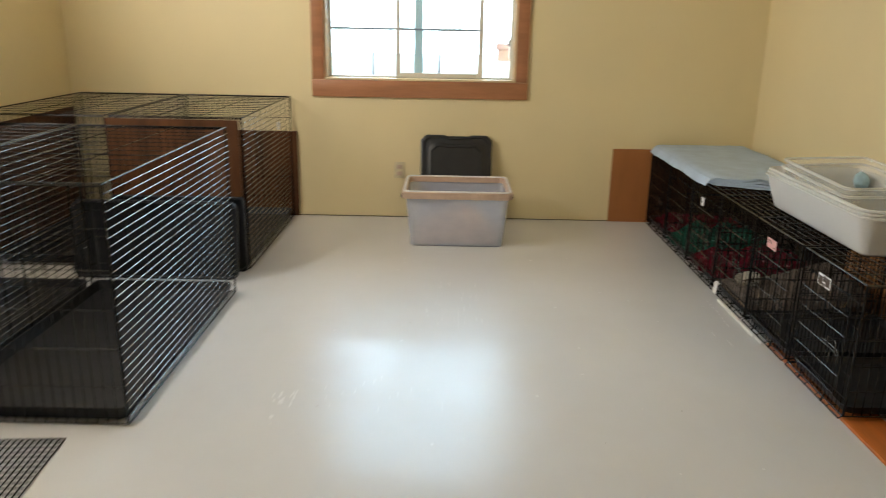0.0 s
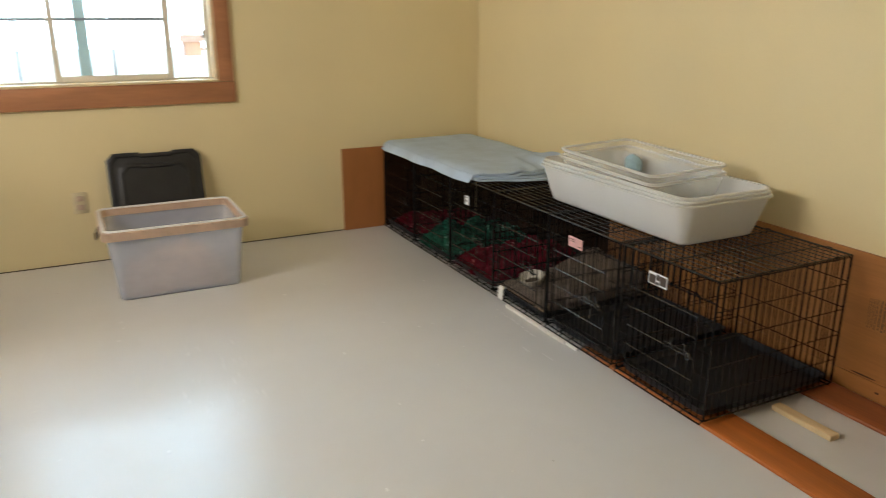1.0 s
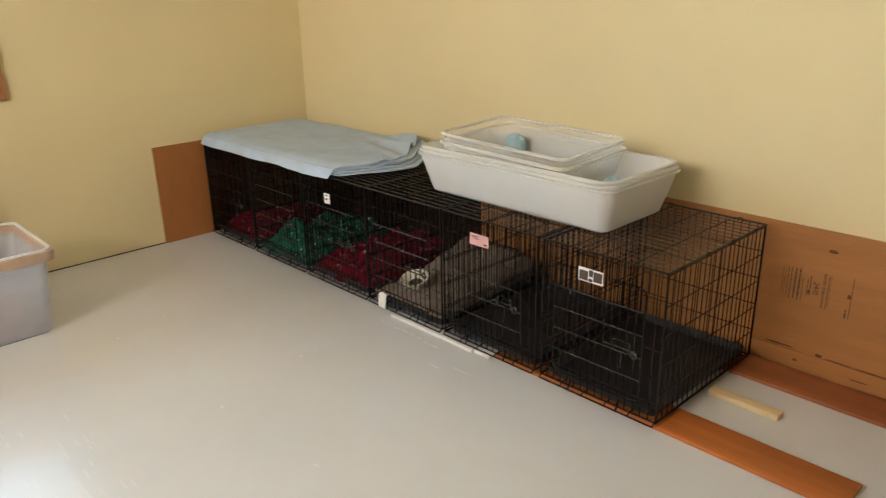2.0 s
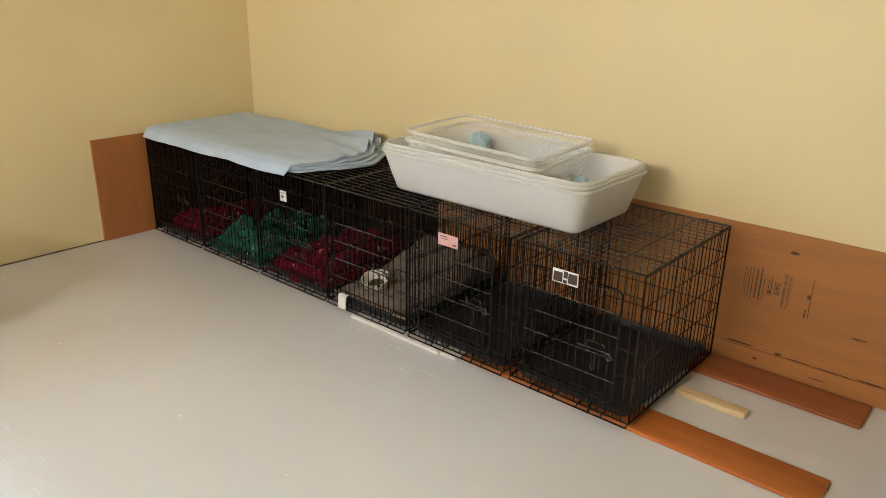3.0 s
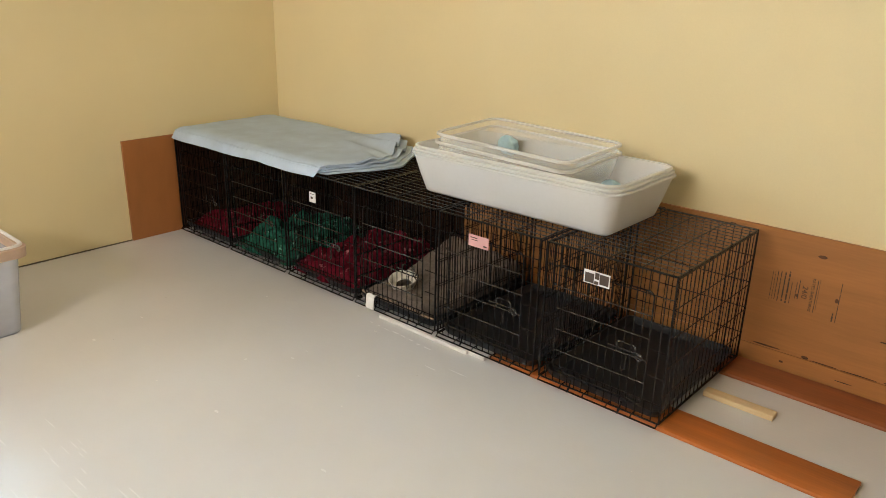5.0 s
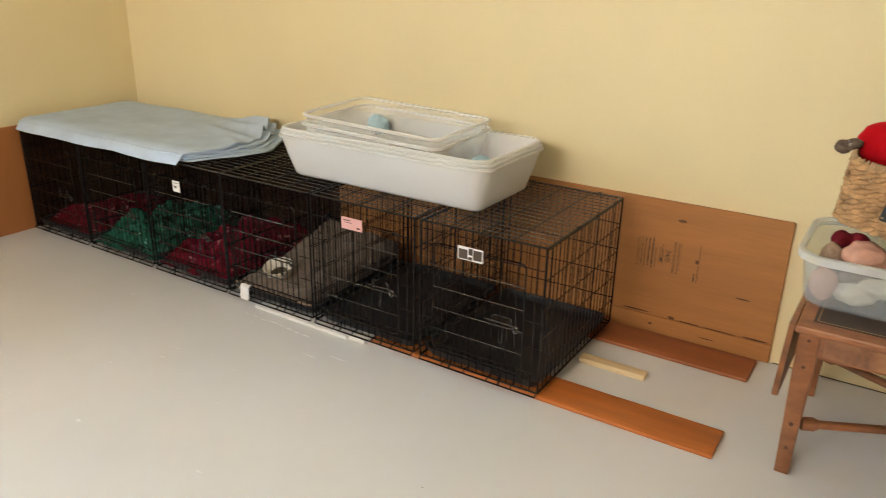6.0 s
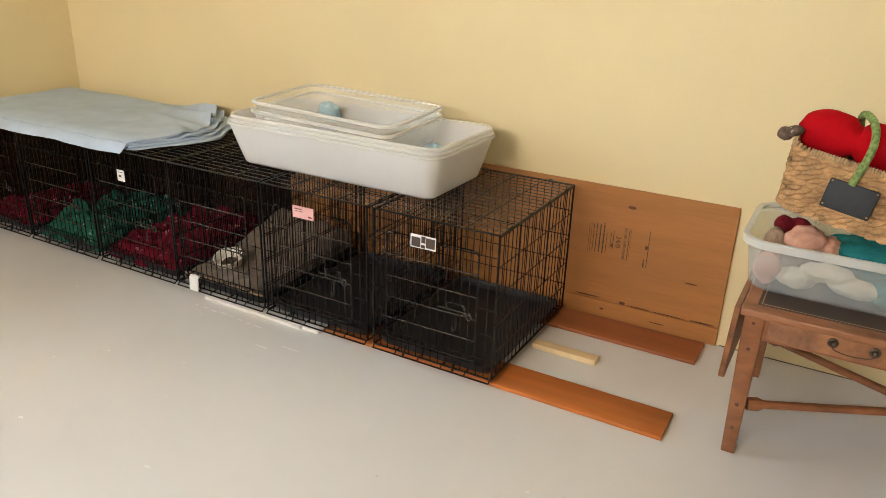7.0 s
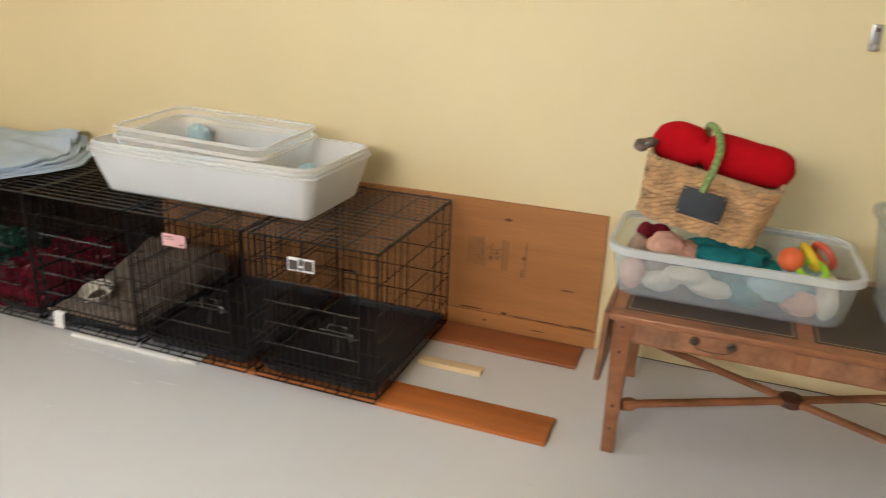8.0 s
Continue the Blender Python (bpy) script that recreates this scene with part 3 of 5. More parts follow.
part("meeting_stile", B(-0.075, -0.01, FY + 0.024, FY + 0.044, WIN_B + 0.023, zt), M_STILE, win, "window stile coloured teal-grey for the glare behind it")
# the sliding sash stands half open
sash = part("sash", B(-0.20, -0.165, FY - 0.004, FY + 0.018, WIN_B + 0.014, zt, bevel=0.002), M_VINYL, win, "beige vinyl sliding sash")
part("stile", B(0.365, 0.402, FY - 0.004, FY + 0.018, WIN_B + 0.014, zt, bevel=0.002), M_VINYL, sash)
part("rail", B(-0.164, 0.364, FY - 0.004, FY + 0.018, WIN_B + 0.014, WIN_B + 0.046, bevel=0.002), M_VINYL, sash)
part("rail", B(-0.164, 0.364, FY - 0.004, FY + 0.018, zt - 0.03, zt, bevel=0.002), M_VINYL, sash)
pane(-0.165, 0.365, WIN_B + 0.046, zt - 0.03, FY + 0.010, [(0.093, 0.109, WIN_B + 0.046, zt - 0.03)] + [(a, b, z, z + 0.014) for z in (1.284, 1.614, 1.944) for a, b in ((-0.164, 0.092), (0.110, 0.364))])
part("latch", B(WIN_R - 0.05, WIN_R - 0.037, FY + 0.004, FY + 0.02, 1.19, 1.235, bevel=0.002), M_PULL, win, "small dark window latch")

# wall fittings
out = thing("wall_outlet", pose(-0.165, BACK, 0.34), "ivory double wall outlet", "outlet")
part("plate", B(-0.036, 0.036, -0.006, -0.0005, -0.058, 0.058, bevel=0.003), M_IVORY, out)
for dz in (-0.024, 0.024):
    part("socket", B(-0.017, 0.017, -0.009, -0.0062, dz - 0.014, dz + 0.014, bevel=0.002), M_TANRIM, out, "worn socket face")
br = thing("wall_bracket", pose(RIGHT, 1.318, 1.165), "grey metal bracket screwed to the wall", "bracket")
part("plate", B(-0.008, -0.0005, -0.014, 0.014, -0.035, 0.04, bevel=0.002), M_ALU, br)
part("hook", B(-0.04, -0.0082, -0.008, 0.008, -0.03, -0.015, bevel=0.003), M_ALU, br)
part("catch", B(-0.02, -0.0082, -0.006, 0.006, 0.02, 0.03, bevel=0.002), M_PULL, br)


# ---- right-hand row of crates ----
CW, CD, CH, CX = 0.448, 0.625, 0.518, 1.588
CRATE_Y = [2.577, 3.052, 3.515, 3.972, 4.44, 4.905]
R1, R2 = 0.0018, 0.0029


def grid_panel(bm, o, u, v, lu, lv, nu, nv, ru=R1, rv=R1, edge=R2):
    """A welded wire panel: nu wires along v, nv wires along u, inside a stouter frame."""
    o, u, v = Vector(o), Vector(u), Vector(v)
    nrm = u.cross(v) * (R1 * 1.7)
    for i in range(1, nu):
        a = o + u * (lu * i / nu)
        wire(bm, (a, a + v * lv), ru, 4)
    for j in range(1, nv):
        a = o + v * (lv * j / nv) + nrm
        wire(bm, (a, a + u * lu), rv, 6)
    c = [o, o + u * lu, o + u * lu + v * lv, o + v * lv]
    for k in range(4):
        wire(bm, (c[k], c[(k + 1) % 4]), edge, 6)


def tray_mesh(x0, x1, y0, y1, z, h):
    bm = bmesh.new()
    r = 0.03
    lp = lambda d, zz: round_rect(x0 + d, x1 - d, y0 + d, y1 - d, r, zz, 4)
    loft(bm, [lp(0.012, z), lp(0.004, z + h * 0.5), lp(0.0, z + h), lp(0.006, z + h), lp(0.012, z + h * 0.6), lp(0.022, z + 0.008), lp(0.05, z + 0.006)])
    return bm


def wire_crate(name, m, w, d, h, label, group, nw, nd, nh, tray_h=0.030):
    """Front at local x = 0, looking to -x; w runs along y, d along x."""
    c = thing(name, m, label, "dog crate", group)
    z0 = 0.014
    hh = h - z0
    # front with a door opening
    d0, d1, dz0, dz1 = 0.055, w - 0.05, 0.075, h - 0.075
    bm = bmesh.new()
    for p, q in (((0, 0, z0), (0, w, z0)), ((0, w, z0), (0, w, h)), ((0, w, h), (0, 0, h)), ((0, 0, h), (0, 0, z0))):
        wire(bm, (p, q), R2, 6)
    for y in np.linspace(0, w, nw + 1)[1:-1]:
        if y < d0 or y > d1:
            wire(bm, ((0, y, z0), (0, y, h)), R1, 4)
        else:
            wire(bm, ((0, y, z0), (0, y, dz0)), R1, 4)
            wire(bm, ((0, y, dz1), (0, y, h)), R1, 4)
    for zz in (dz0, dz1):
        wire(bm, ((0.003, 0, zz), (0.003, w, zz)), R1, 4)
    for k in range(1, 4):
        zz = dz0 + (dz1 - dz0) * k / 4
        wire(bm, ((0.003, 0, zz), (0.003, d0, zz)), R1, 4)
        wire(bm, ((0.003, d1, zz), (0.003, w, zz)), R1, 4)
    part("front_panel", bm, M_WIRE, c)
    bm = bmesh.new()
    dy0, dy1, db, dt = d0 + 0.006, d1 - 0.006, dz0 - 0.012, dz1 + 0.012
    for y in np.linspace(dy0, dy1, max(5, nw - 3))[1:-1]:
        wire(bm, ((-0.006, y, db), (-0.006, y, dt)), R1, 4)
    rim = [(-0.006, y, z) for y, z, _ in round_rect(dy0, dy1, db, dt, 0.02, 0.0, 4)]
    wire(bm, rim + rim[:1], R2, 6)
    door = part("door", bm, M_WIRE, c)
    bm = bmesh.new()
    for k in range(1, 5):
        z = dz0 - 0.012 + (dz1 - dz0 + 0.024) * k / 5
        wire(bm, ((-0.0098, d0 + 0.006, z), (-0.0098, d1 - 0.006, z)), R1 * 1.2, 8)
    part("cross_bars", bm, M_WIRE_G, door)
    bm = bmesh.new()
    ly, lz = d0 + 0.075, dz0 + 0.15 * h / 0.53
    loop = [(-0.015, ly + y, lz + z) for y, z, _ in round_rect(-0.032, 0.030, 0.0, 0.036, 0.008, 0.0, 3)]
    wire(bm, loop + loop[:1], 0.0026, 6)
    wire(bm, ((-0.013, ly - 0.055, lz + 0.012), (-0.013, ly + 0.062, lz + 0.012)), 0.0024, 6)
    knob = [(-0.014, ly - 0.047 + 0.010 * math.cos(q), lz + 0.010 * math.sin(q)) for q in np.linspace(0, math.tau, 11)]
    wire(bm, knob, 0.003, 6)
    wire(bm, ((-0.013, ly - 0.004, lz), (-0.02, ly - 0.006, lz - 0.02), (-0.018, ly - 0.005, lz - 0.052), (-0.012, ly + 0.007, lz - 0.062), (-0.013, ly + 0.012, lz - 0.05)), 0.0024, 6)
    part("latch", bm, M_WIRE_G, door, "looped wire slide latch")
    bm = bmesh.new()
    wire(bm, ((-0.006, d1, dz0 + 0.06), (-0.008, d1 + 0.01, dz0 + 0.06), (0, d1 + 0.012, dz0 + 0.06)), 0.003, 5)
    part("hinge", bm, M_WIRE, door)
    bm = bmesh.new()
    wire(bm, ((-0.006, d1, dz1 - 0.06), (-0.008, d1 + 0.01, dz1 - 0.06), (0, d1 + 0.012, dz1 - 0.06)), 0.003, 5)
    part("hinge", bm, M_WIRE, door)
    for y, s in ((0.0, 1), (w, -1)):
        bm = bmesh.new()
        grid_panel(bm, (0.004, y, z0), (1, 0, 0), (0, 0, 1), d - 0.008, hh - 0.006, nd, nh)
        part("side_panel", bm, M_WIRE, c)
    bm = bmesh.new()
    grid_panel(bm, (d, 0, z0), (0, 1, 0), (0, 0, 1), w, hh, nw, nh)
    part("back_panel", bm, M_WIRE, c)
    bm = bmesh.new()
    grid_panel(bm, (0.004, 0.002, h), (1, 0, 0), (0, 1, 0), d - 0.008, w - 0.004, nd - 2, 4, R1, R1 * 1.3)
    part("top_panel", bm, M_WIRE_G, c)
    # clips along the upper edges
    bm = bmesh.new()
    for x in np.linspace(0.08, d - 0.08, 4):
        for y in (0.0, w):
            wire(bm, ((x - 0.008, y, h - 0.012), (x - 0.008, y, h + 0.004), (x + 0.008, y, h + 0.004), (x + 0.008, y, h - 0.012)), 0.002, 5)
    for y in (0.09, w - 0.09):
        wire(bm, ((d, y - 0.008, h - 0.012), (d, y - 0.008, h + 0.005), (d, y + 0.008, h + 0.005), (d, y + 0.008, h - 0.012)), 0.002, 5)
    tagged(part("clip", bm, M_WIRE, c), kind="stuff")
    # floor runner with loops that stand on the floor
    bm = bmesh.new()
    wire(bm, ((-0.012, 0.004, 0.004), (-0.012, w - 0.004, 0.004)), R2, 6)
    wire(bm, ((d - 0.006, 0.004, 0.004), (d - 0.006, w - 0.004, 0.004)), R2, 6)
    for y in np.linspace(0.004, w - 0.004, 6):
        wire(bm, ((-0.012, y, 0.003), (0.0, y, z0)), R1 * 1.3, 5)
        wire(bm, ((0, y, z0 - 0.002), (d, y, z0 - 0.002)), R1 * 1.3, 5)
        wire(bm, ((d - 0.006, y, 0.003), (d, y, z0)), R1 * 1.3, 5)
    for y in (0.13, w - 0.13):
        wire(bm, ((-0.004, y, z0 + 0.03), (-0.012, y, z0 + 0.004), (-0.016, y + 0.004, -0.001 + 0.006), (-0.004, y + 0.008, 0.012)), R2, 5)
    part("base_runner", bm, M_WIRE, c)
    part("tray", tray_mesh(0.008, d - 0.008, 0.008, w - 0.008, z0 + 0.001, tray_h), M_TRAY, c, "black plastic floor tray")
    return c


LIFT = 0.0145
crates = []
first = wire_crate("dog_crate", pose(CX, CRATE_Y[0], LIFT), CW, CD, CH - LIFT, "black wire dog crate with plastic tray, pushed against others", "wire crates in the long row", 16, 20, 5)
crates.append(first)
for y in CRATE_Y[1:]:
    crates.append(copy_thing(first, pose(CX, y, LIFT)))
tagged(crates[0], "empty black wire dog crate with black plastic tray")
tagged(crates[1], "black wire dog crate with a pink card on its door")
tagged(crates[2], "black wire dog crate holding a taupe bed and bowl")
tagged(crates[3], "black wire dog crate holding a red blanket")
tagged(crates[4], "black wire dog crate holding a green blanket")
tagged(crates[5], "black wire dog crate holding a dark red blanket")


def tag_card(crate, y, z, w, h, mat, label, bars):
    """A card on the door of a crate; y and z are room coordinates."""
    o = crate.matrix_basis.translation
    yy, zz = y - o.y, z - o.z
    card = part("card", B(-0.0125, -0.0105, yy - w / 2, yy + w / 2, zz - h / 2, zz + h / 2, bevel=0.0006, seg=1), mat, crate, label)
    bm = bmesh.new()
    for y0, y1, z0, z1 in bars:
        box(bm, -0.0133, -0.0127, yy + y0 * w, yy + y1 * w, zz + z0 * h, zz + z1 * h)
    tagged(part("print", bm, M_INK, card, "dark printing"), kind="stuff")


tag_card(crates[0], 2.831, 0.446, 0.092, 0.044, M_PAPER, "white card with black marks", [(-0.46, -0.12, -0.36, 0.38), (-0.1, 0.06, -0.05, 0.44), (0.1, 0.45, -0.42, 0.30), (-0.08, 0.07, -0.44, -0.2)])
tag_card(crates[1], 3.305, 0.449, 0.09, 0.043, M_PINK, "pink card", [(-0.42, -0.25, -0.32, -0.2), (0.05, 0.4, 0.22, 0.3), (0.0, 0.35, 0.05, 0.1)])
tag_card(crates[3], 4.219, 0.424, 0.042, 0.046, M_PAPER, "white card", [(-0.1, 0.25, -0.15, 0.05), (-0.3, 0.3, 0.28, 0.33)])

# boards that the crates stand on
solo("board", B(1.596, 1.742, 2.036, 3.25, 0.0, 0.014, bevel=0.003), M_BOARD, Matrix(), "flat orange-stained wooden board lying under the crates", "board", "boards under the crates")
solo("board", B(2.09, 2.25, 2.046, 3.6, 0.0, 0.014, bevel=0.003), M_BOARD2, Matrix(), "worn reddish-stained board lying along the wall", "board", "boards under the crates")
solo("board", B(1.901, 1.943, 2.336, 2.568, 0.0, 0.019, bevel=0.002), M_PINE, Matrix(), "short raw pine batten sticking out from under a crate", "board", "boards under the crates")
solo("board", B(1.564, 1.606, 3.335, 3.80, 0.0, 0.014, bevel=0.002), M_LATH, Matrix(), "narrow white-painted lath under the crate fronts", "board", "boards under the crates")
solo("board", B(1.572, 1.70, 3.255, 3.33, 0.0, 0.014, bevel=0.003), M_LATH, Matrix(), "short white-painted board end under a crate", "board", "boards under the crates")
solo("board", B(1.80, 1.88, 3.40, 5.35, 0.0, 0.014, bevel=0.003), M_PINE, Matrix(), "raw pine batten under the crates", "board", "boards under the crates")
solo("board", B(2.10, 2.18, 3.65, 5.35, 0.0, 0.014, bevel=0.003), M_PINE, Matrix(), "raw pine batten under the crates", "board", "boards under the crates")

# bedding
TZ = LIFT + 0.0235
solo("blanket", heap(1.64, 2.16, 4.93, 5.32, TZ, 0.085, 3.1, rough=0.6), M_RED, Matrix(), "dark red patterned fleece blanket crumpled in a crate", "blanket", "blankets in the crates")
solo("blanket", heap(1.605, 2.16, 4.455, 4.87, TZ, 0.150, 5.7, rough=0.55), M_GREEN, Matrix(), "green patterned fleece blanket crumpled in a crate", "blanket", "blankets in the crates")
solo("blanket", heap(1.605, 2.17, 3.985, 4.42, TZ, 0.135, 9.2, rough=0.6), M_RED, Matrix(), "crimson patterned fleece blanket crumpled in a crate", "blanket", "blankets in the crates")


def pet_bed():
    """A foam bed bent up against the back of its crate."""
    bm = bmesh.new()
    n, m2 = 26, 18
    top, low = [], []
    for i in range(n + 1):
        u = i / n
        x = 1.605 + 0.56 * u
        rise = 0.105 * max(0.0, (u - 0.25) / 0.75) ** 1.3
        a, b = [], []
        for j in range(m2 + 1):
            v = j / m2
            y = 3.535 + 0.06 * (1 - u) * (1 - v) + 0.41 * v - 0.06 * (1 - u) * (1 - v) * v + 0.012 * noise.noise((u * 4, v * 3, 1.0))
            edge = min(1.0, min(v, 1 - v, u + 0.02, 1.02 - u) / 0.09)
            lump = 0.014 * noise.noise((u * 5, v * 4, 3.0)) + 0.010 * noise.noise((u * 14, v * 12, 5.0))
            up = rise * (0.55 + 0.45 * v)
            z = TZ + up + 0.022 + 0.033 * math.sqrt(max(edge, 0.0)) + lump + 0.02 * (1 - v) * u
            a.append(bm.verts.new((x, y, z)))
            b.append(bm.verts.new((x, y, TZ + up * 0.85)))
        top.append(a)
        low.append(b)
    for i in range(n):
        for j in range(m2):
            bm.faces.new((top[i][j], top[i + 1][j], top[i + 1][j + 1], top[i][j + 1]))
            bm.faces.new((low[i][j], low[i][j + 1], low[i + 1][j + 1], low[i + 1][j]))
    for i in range(n):
        for j in (0, m2):
            bm.faces.new((top[i][j], low[i][j], low[i + 1][j], top[i + 1][j]))
    for j in range(m2):
        for i in (0, n):
            bm.faces.new((top[i][j], top[i][j + 1], low[i][j + 1], low[i][j]))
    return bm


bed = thing("pet_bed", Matrix(), "taupe padded pet bed bent up against the crate back", "pet bed")
part("cushion", pet_bed(), M_GREY, bed)
bm = bmesh.new()
wire(bm, [(1.603, y, TZ + 0.03 + 0.003 * math.sin(y * 40)) for y in np.linspace(3.535, 3.94, 16)], 0.004, 6)
part("piping", bm, M_FAWN, bed, "corded seam along the edge")


def turned(profile, n=32):
    """A turned shape from a profile of (radius, height)."""
    bm = bmesh.new()
    loft(bm, [[(r * math.cos(k * math.tau / n), r * math.sin(k * math.tau / n), z) for k in range(n)] for r, z in profile])
    return bm


bowl = thing("pet_bowl", pose(1.712, 3.803, 0.100, 4, -15, 0), "cream-white steel pet bowl tilted on the taupe bed", "bowl")
part("body", turned([(0.048, 0), (0.050, 0.003), (0.057, 0.030), (0.060, 0.033), (0.0605, 0.036), (0.057, 0.0365), (0.054, 0.032), (0.044, 0.007), (0.040, 0.0055), (0.003, 0.0055)]), M_BOWL, bowl)
for r in (0.011, 0.021, 0.030):
    part("pressed_ring", turned([(r - 0.0025, 0.0056), (r - 0.002, 0.0068), (r + 0.002, 0.0068), (r + 0.0025, 0.0056)]), M_PULL, bowl, "dark pressed ring in the base")

bm = bmesh.new()
prof = [(0.0, 0.078), (-0.012, 0.082), (-0.019, 0.074), (-0.021, 0.05), (-0.023, 0.022)]
loft(bm, [[(1.588 + px, 3.836 + yy, pz) for px, pz in prof] + [(1.588 + px + 0.004, 3.836 + yy, pz) for px, pz in prof[::-1]] for yy in (0.0, 0.02, 0.045)])
solo("cloth_label", bm, M_PAPER, Matrix(), "white fabric care label hanging out over a tray edge", "label")


# folded towel across two crates
def towel_end(u, layer):
    """Where a layer of the folded towel ends along the row, from its front fold (u = 0) to the wall."""
    swing = -0.110 * math.sin(min(1.0, u / 0.55) * math.pi / 2) + 0.17 * max(0.0, (u - 0.55) / 0.45) ** 1.3
    return 4.165 + swing + (0.0, 0.022, 0.050, 0.085)[layer] * (0.10 + u) + 0.022 * noise.noise((u * 3.1, layer * 2.7, 0.2))


def towel():
    x0, x1, y1 = 1.583, 2.235, 5.370
    n, k = 60, 34
    folds = []
    for layer in range(4):
        bm = bmesh.new()
        folds.append(bm)
        zb = CH + 0.0105 + layer * 0.0098
        top, low = [], []
        for i in range(n + 1):
            v = (i / n) ** 1.35
            a, b = [], []
            for j in range(k + 1):
                u = j / k
                ye = towel_end(u, layer)
                y = ye + (y1 - 0.006 * layer - ye) * v
                x = x0 + (0.014 if layer < 3 else 0.010) + (x1 - x0 - 0.014 - 0.006 * layer) * u + 0.005 * noise.noise((v * 5, u * 2, layer))
                near = max(0.0, 1 - v / 0.34) ** 1.2
                lift = max(0, layer - 1)
                fan = min(1.0, max(0.0, (u - 0.48) / 0.16))
                ruff = near * (0.006 * (0.5 + noise.noise((u * 4.5 + layer * 0.6, v * 7, 2.0)))
                               + lift * fan * 0.020 * (0.5 + 0.5 * math.cos((u - 0.72 - 0.55 * v) * math.tau / 0.23)) ** 1.6
                               + layer * 0.004 * math.exp(-((u - 0.36 - v * 1.1) / 0.05) ** 2))
                wave = 0.008 * noise.noise((v * 4, u * 3, 4.0)) * (0.2 + 0.25 * layer) + 0.0025 * noise.noise((v * 15, u * 10, layer)) * (layer > 1)
                zc = zb + max(ruff + wave, -0.002)
                if layer == 3 and u < 0.09:
                    hang = min(1.0, max(0.0, (v - 0.004) / 0.02))
                    q = 1 - u / 0.09
                    zc -= 0.047 * q ** 2 * hang
                    x -= 0.021 * min(1.0, 2.2 * q) * hang
                th = 0.0043 * (0.3 + 0.7 * math.sqrt(min(1.0, u / 0.03, (1 - u) / 0.03 + 0.05)))
                a.append(bm.verts.new((x, y, zc + th)))
                b.append(bm.verts.new((x, y, zc - th)))
            top.append(a)
            low.append(b)
        for i in range(n):
            for j in range(k):
                bm.faces.new((top[i][j], top[i][j + 1], top[i + 1][j + 1], top[i + 1][j]))
                bm.faces.new((low[i][j], low[i + 1][j], low[i + 1][j + 1], low[i][j + 1]))
            for j in (0, k):
                bm.faces.new((top[i][j], top[i + 1][j], low[i + 1][j], low[i][j]))
        for j in range(k):
            for i in (0, n):
                bm.faces.new((top[i][j], low[i][j], low[i][j + 1], top[i][j + 1]))
    return folds


tw = thing("towel", Matrix(), "pale blue-grey towel folded in layers on top of the crates", "towel")
for layer in towel():
    part("fold", layer, M_TOWEL, tw)

# litter tubs: three nested, and two smaller ones tilted inside
for k in range(3):
    z = CH + 0.004 + k * 0.013
    t = thing("plastic_tub", pose(1.918, 3.312, z), "large milky white plastic tub, nested in a stack on the crates", "tub", "nested large tubs")
    tub_parts(t, M_TUB, 0.360 - 0.010 * k, 0.826 - 0.010 * k, 0.158, 0.044, 0.005, rim_mat=M_TUBRIM, r=0.034, lip=0.006)
tilt = pose(1.922, 3.368, CH + 0.084, 1.6, -2.0, 0)
for k in range(2):
    t = thing("plastic_tub", tilt @ pose(0, 0, 0.032 * k), "smaller milky plastic tub resting tilted inside larger tubs", "tub", "nested small tubs")
    tub_parts(t, M_TUB2, 0.325 - 0.008 * k, 0.548 - 0.008 * k, 0.128, 0.030, 0.005, rim_mat=M_TUBRIM, r=0.028, lip=0.006)
for m, c, r, label in ((tilt, (0.122, 0.175, 0.078), (0.024, 0.046, 0.038), "blue cloth rag bunched in the smaller tub"),
                       (Matrix(), (1.985, 3.03, CH + 0.085), (0.035, 0.05, 0.046), "blue cloth rag stuffed in the large tub")):
    bm = bmesh.new()
    blob(bm, c, r, seed=3.0, sub=4, amp=0.35, freq=1.6)
    solo("rag", bm, M_BLUE, m.copy(), label, "cloth", "blue rags in the tubs")

# ---- antique table with drawer ----
TX0, TX1, TY0, TY1, TH = 1.605, 2.185, 0.855, 1.897, 0.462
tab = thing("coffee_table", Matrix(), "antique drop-leaf walnut coffee table with leather inlay and crossed stretcher", "table")
top = part("tabletop", B(TX0, TX1, TY0, TY1, TH - 0.022, TH, bevel=0.006, seg=3), M_WOOD, tab)
for y0, y1 in ((1.43, TY1 - 0.035), (TY0 + 0.035, 1.39)):
    inlay = part("leather_inlay", B(TX0 + 0.045, TX1 - 0.045, y0, y1, TH - 0.001, TH + 0.001), M_LEATHER, top, "dark tooled leather inlay", smooth=False)
    bm = bmesh.new()
    for a in ((TX0 + 0.052, TX0 + 0.055, y0 + 0.008, y1 - 0.008), (TX1 - 0.055, TX1 - 0.052, y0 + 0.008, y1 - 0.008), (TX0 + 0.0555, TX1 - 0.0555, y0 + 0.008, y0 + 0.011), (TX0 + 0.0555, TX1 - 0.0555, y1 - 0.011, y1 - 0.008)):
        box(bm, *a, TH + 0.0011, TH + 0.0016)
    part("gilt_line", bm, M_GILT, top, smooth=False)
LEG = 0.050
AX0, AX1, AY0, AY1 = TX0 + 0.034, TX1 - 0.020, TY0 + 0.014, TY1 - 0.010
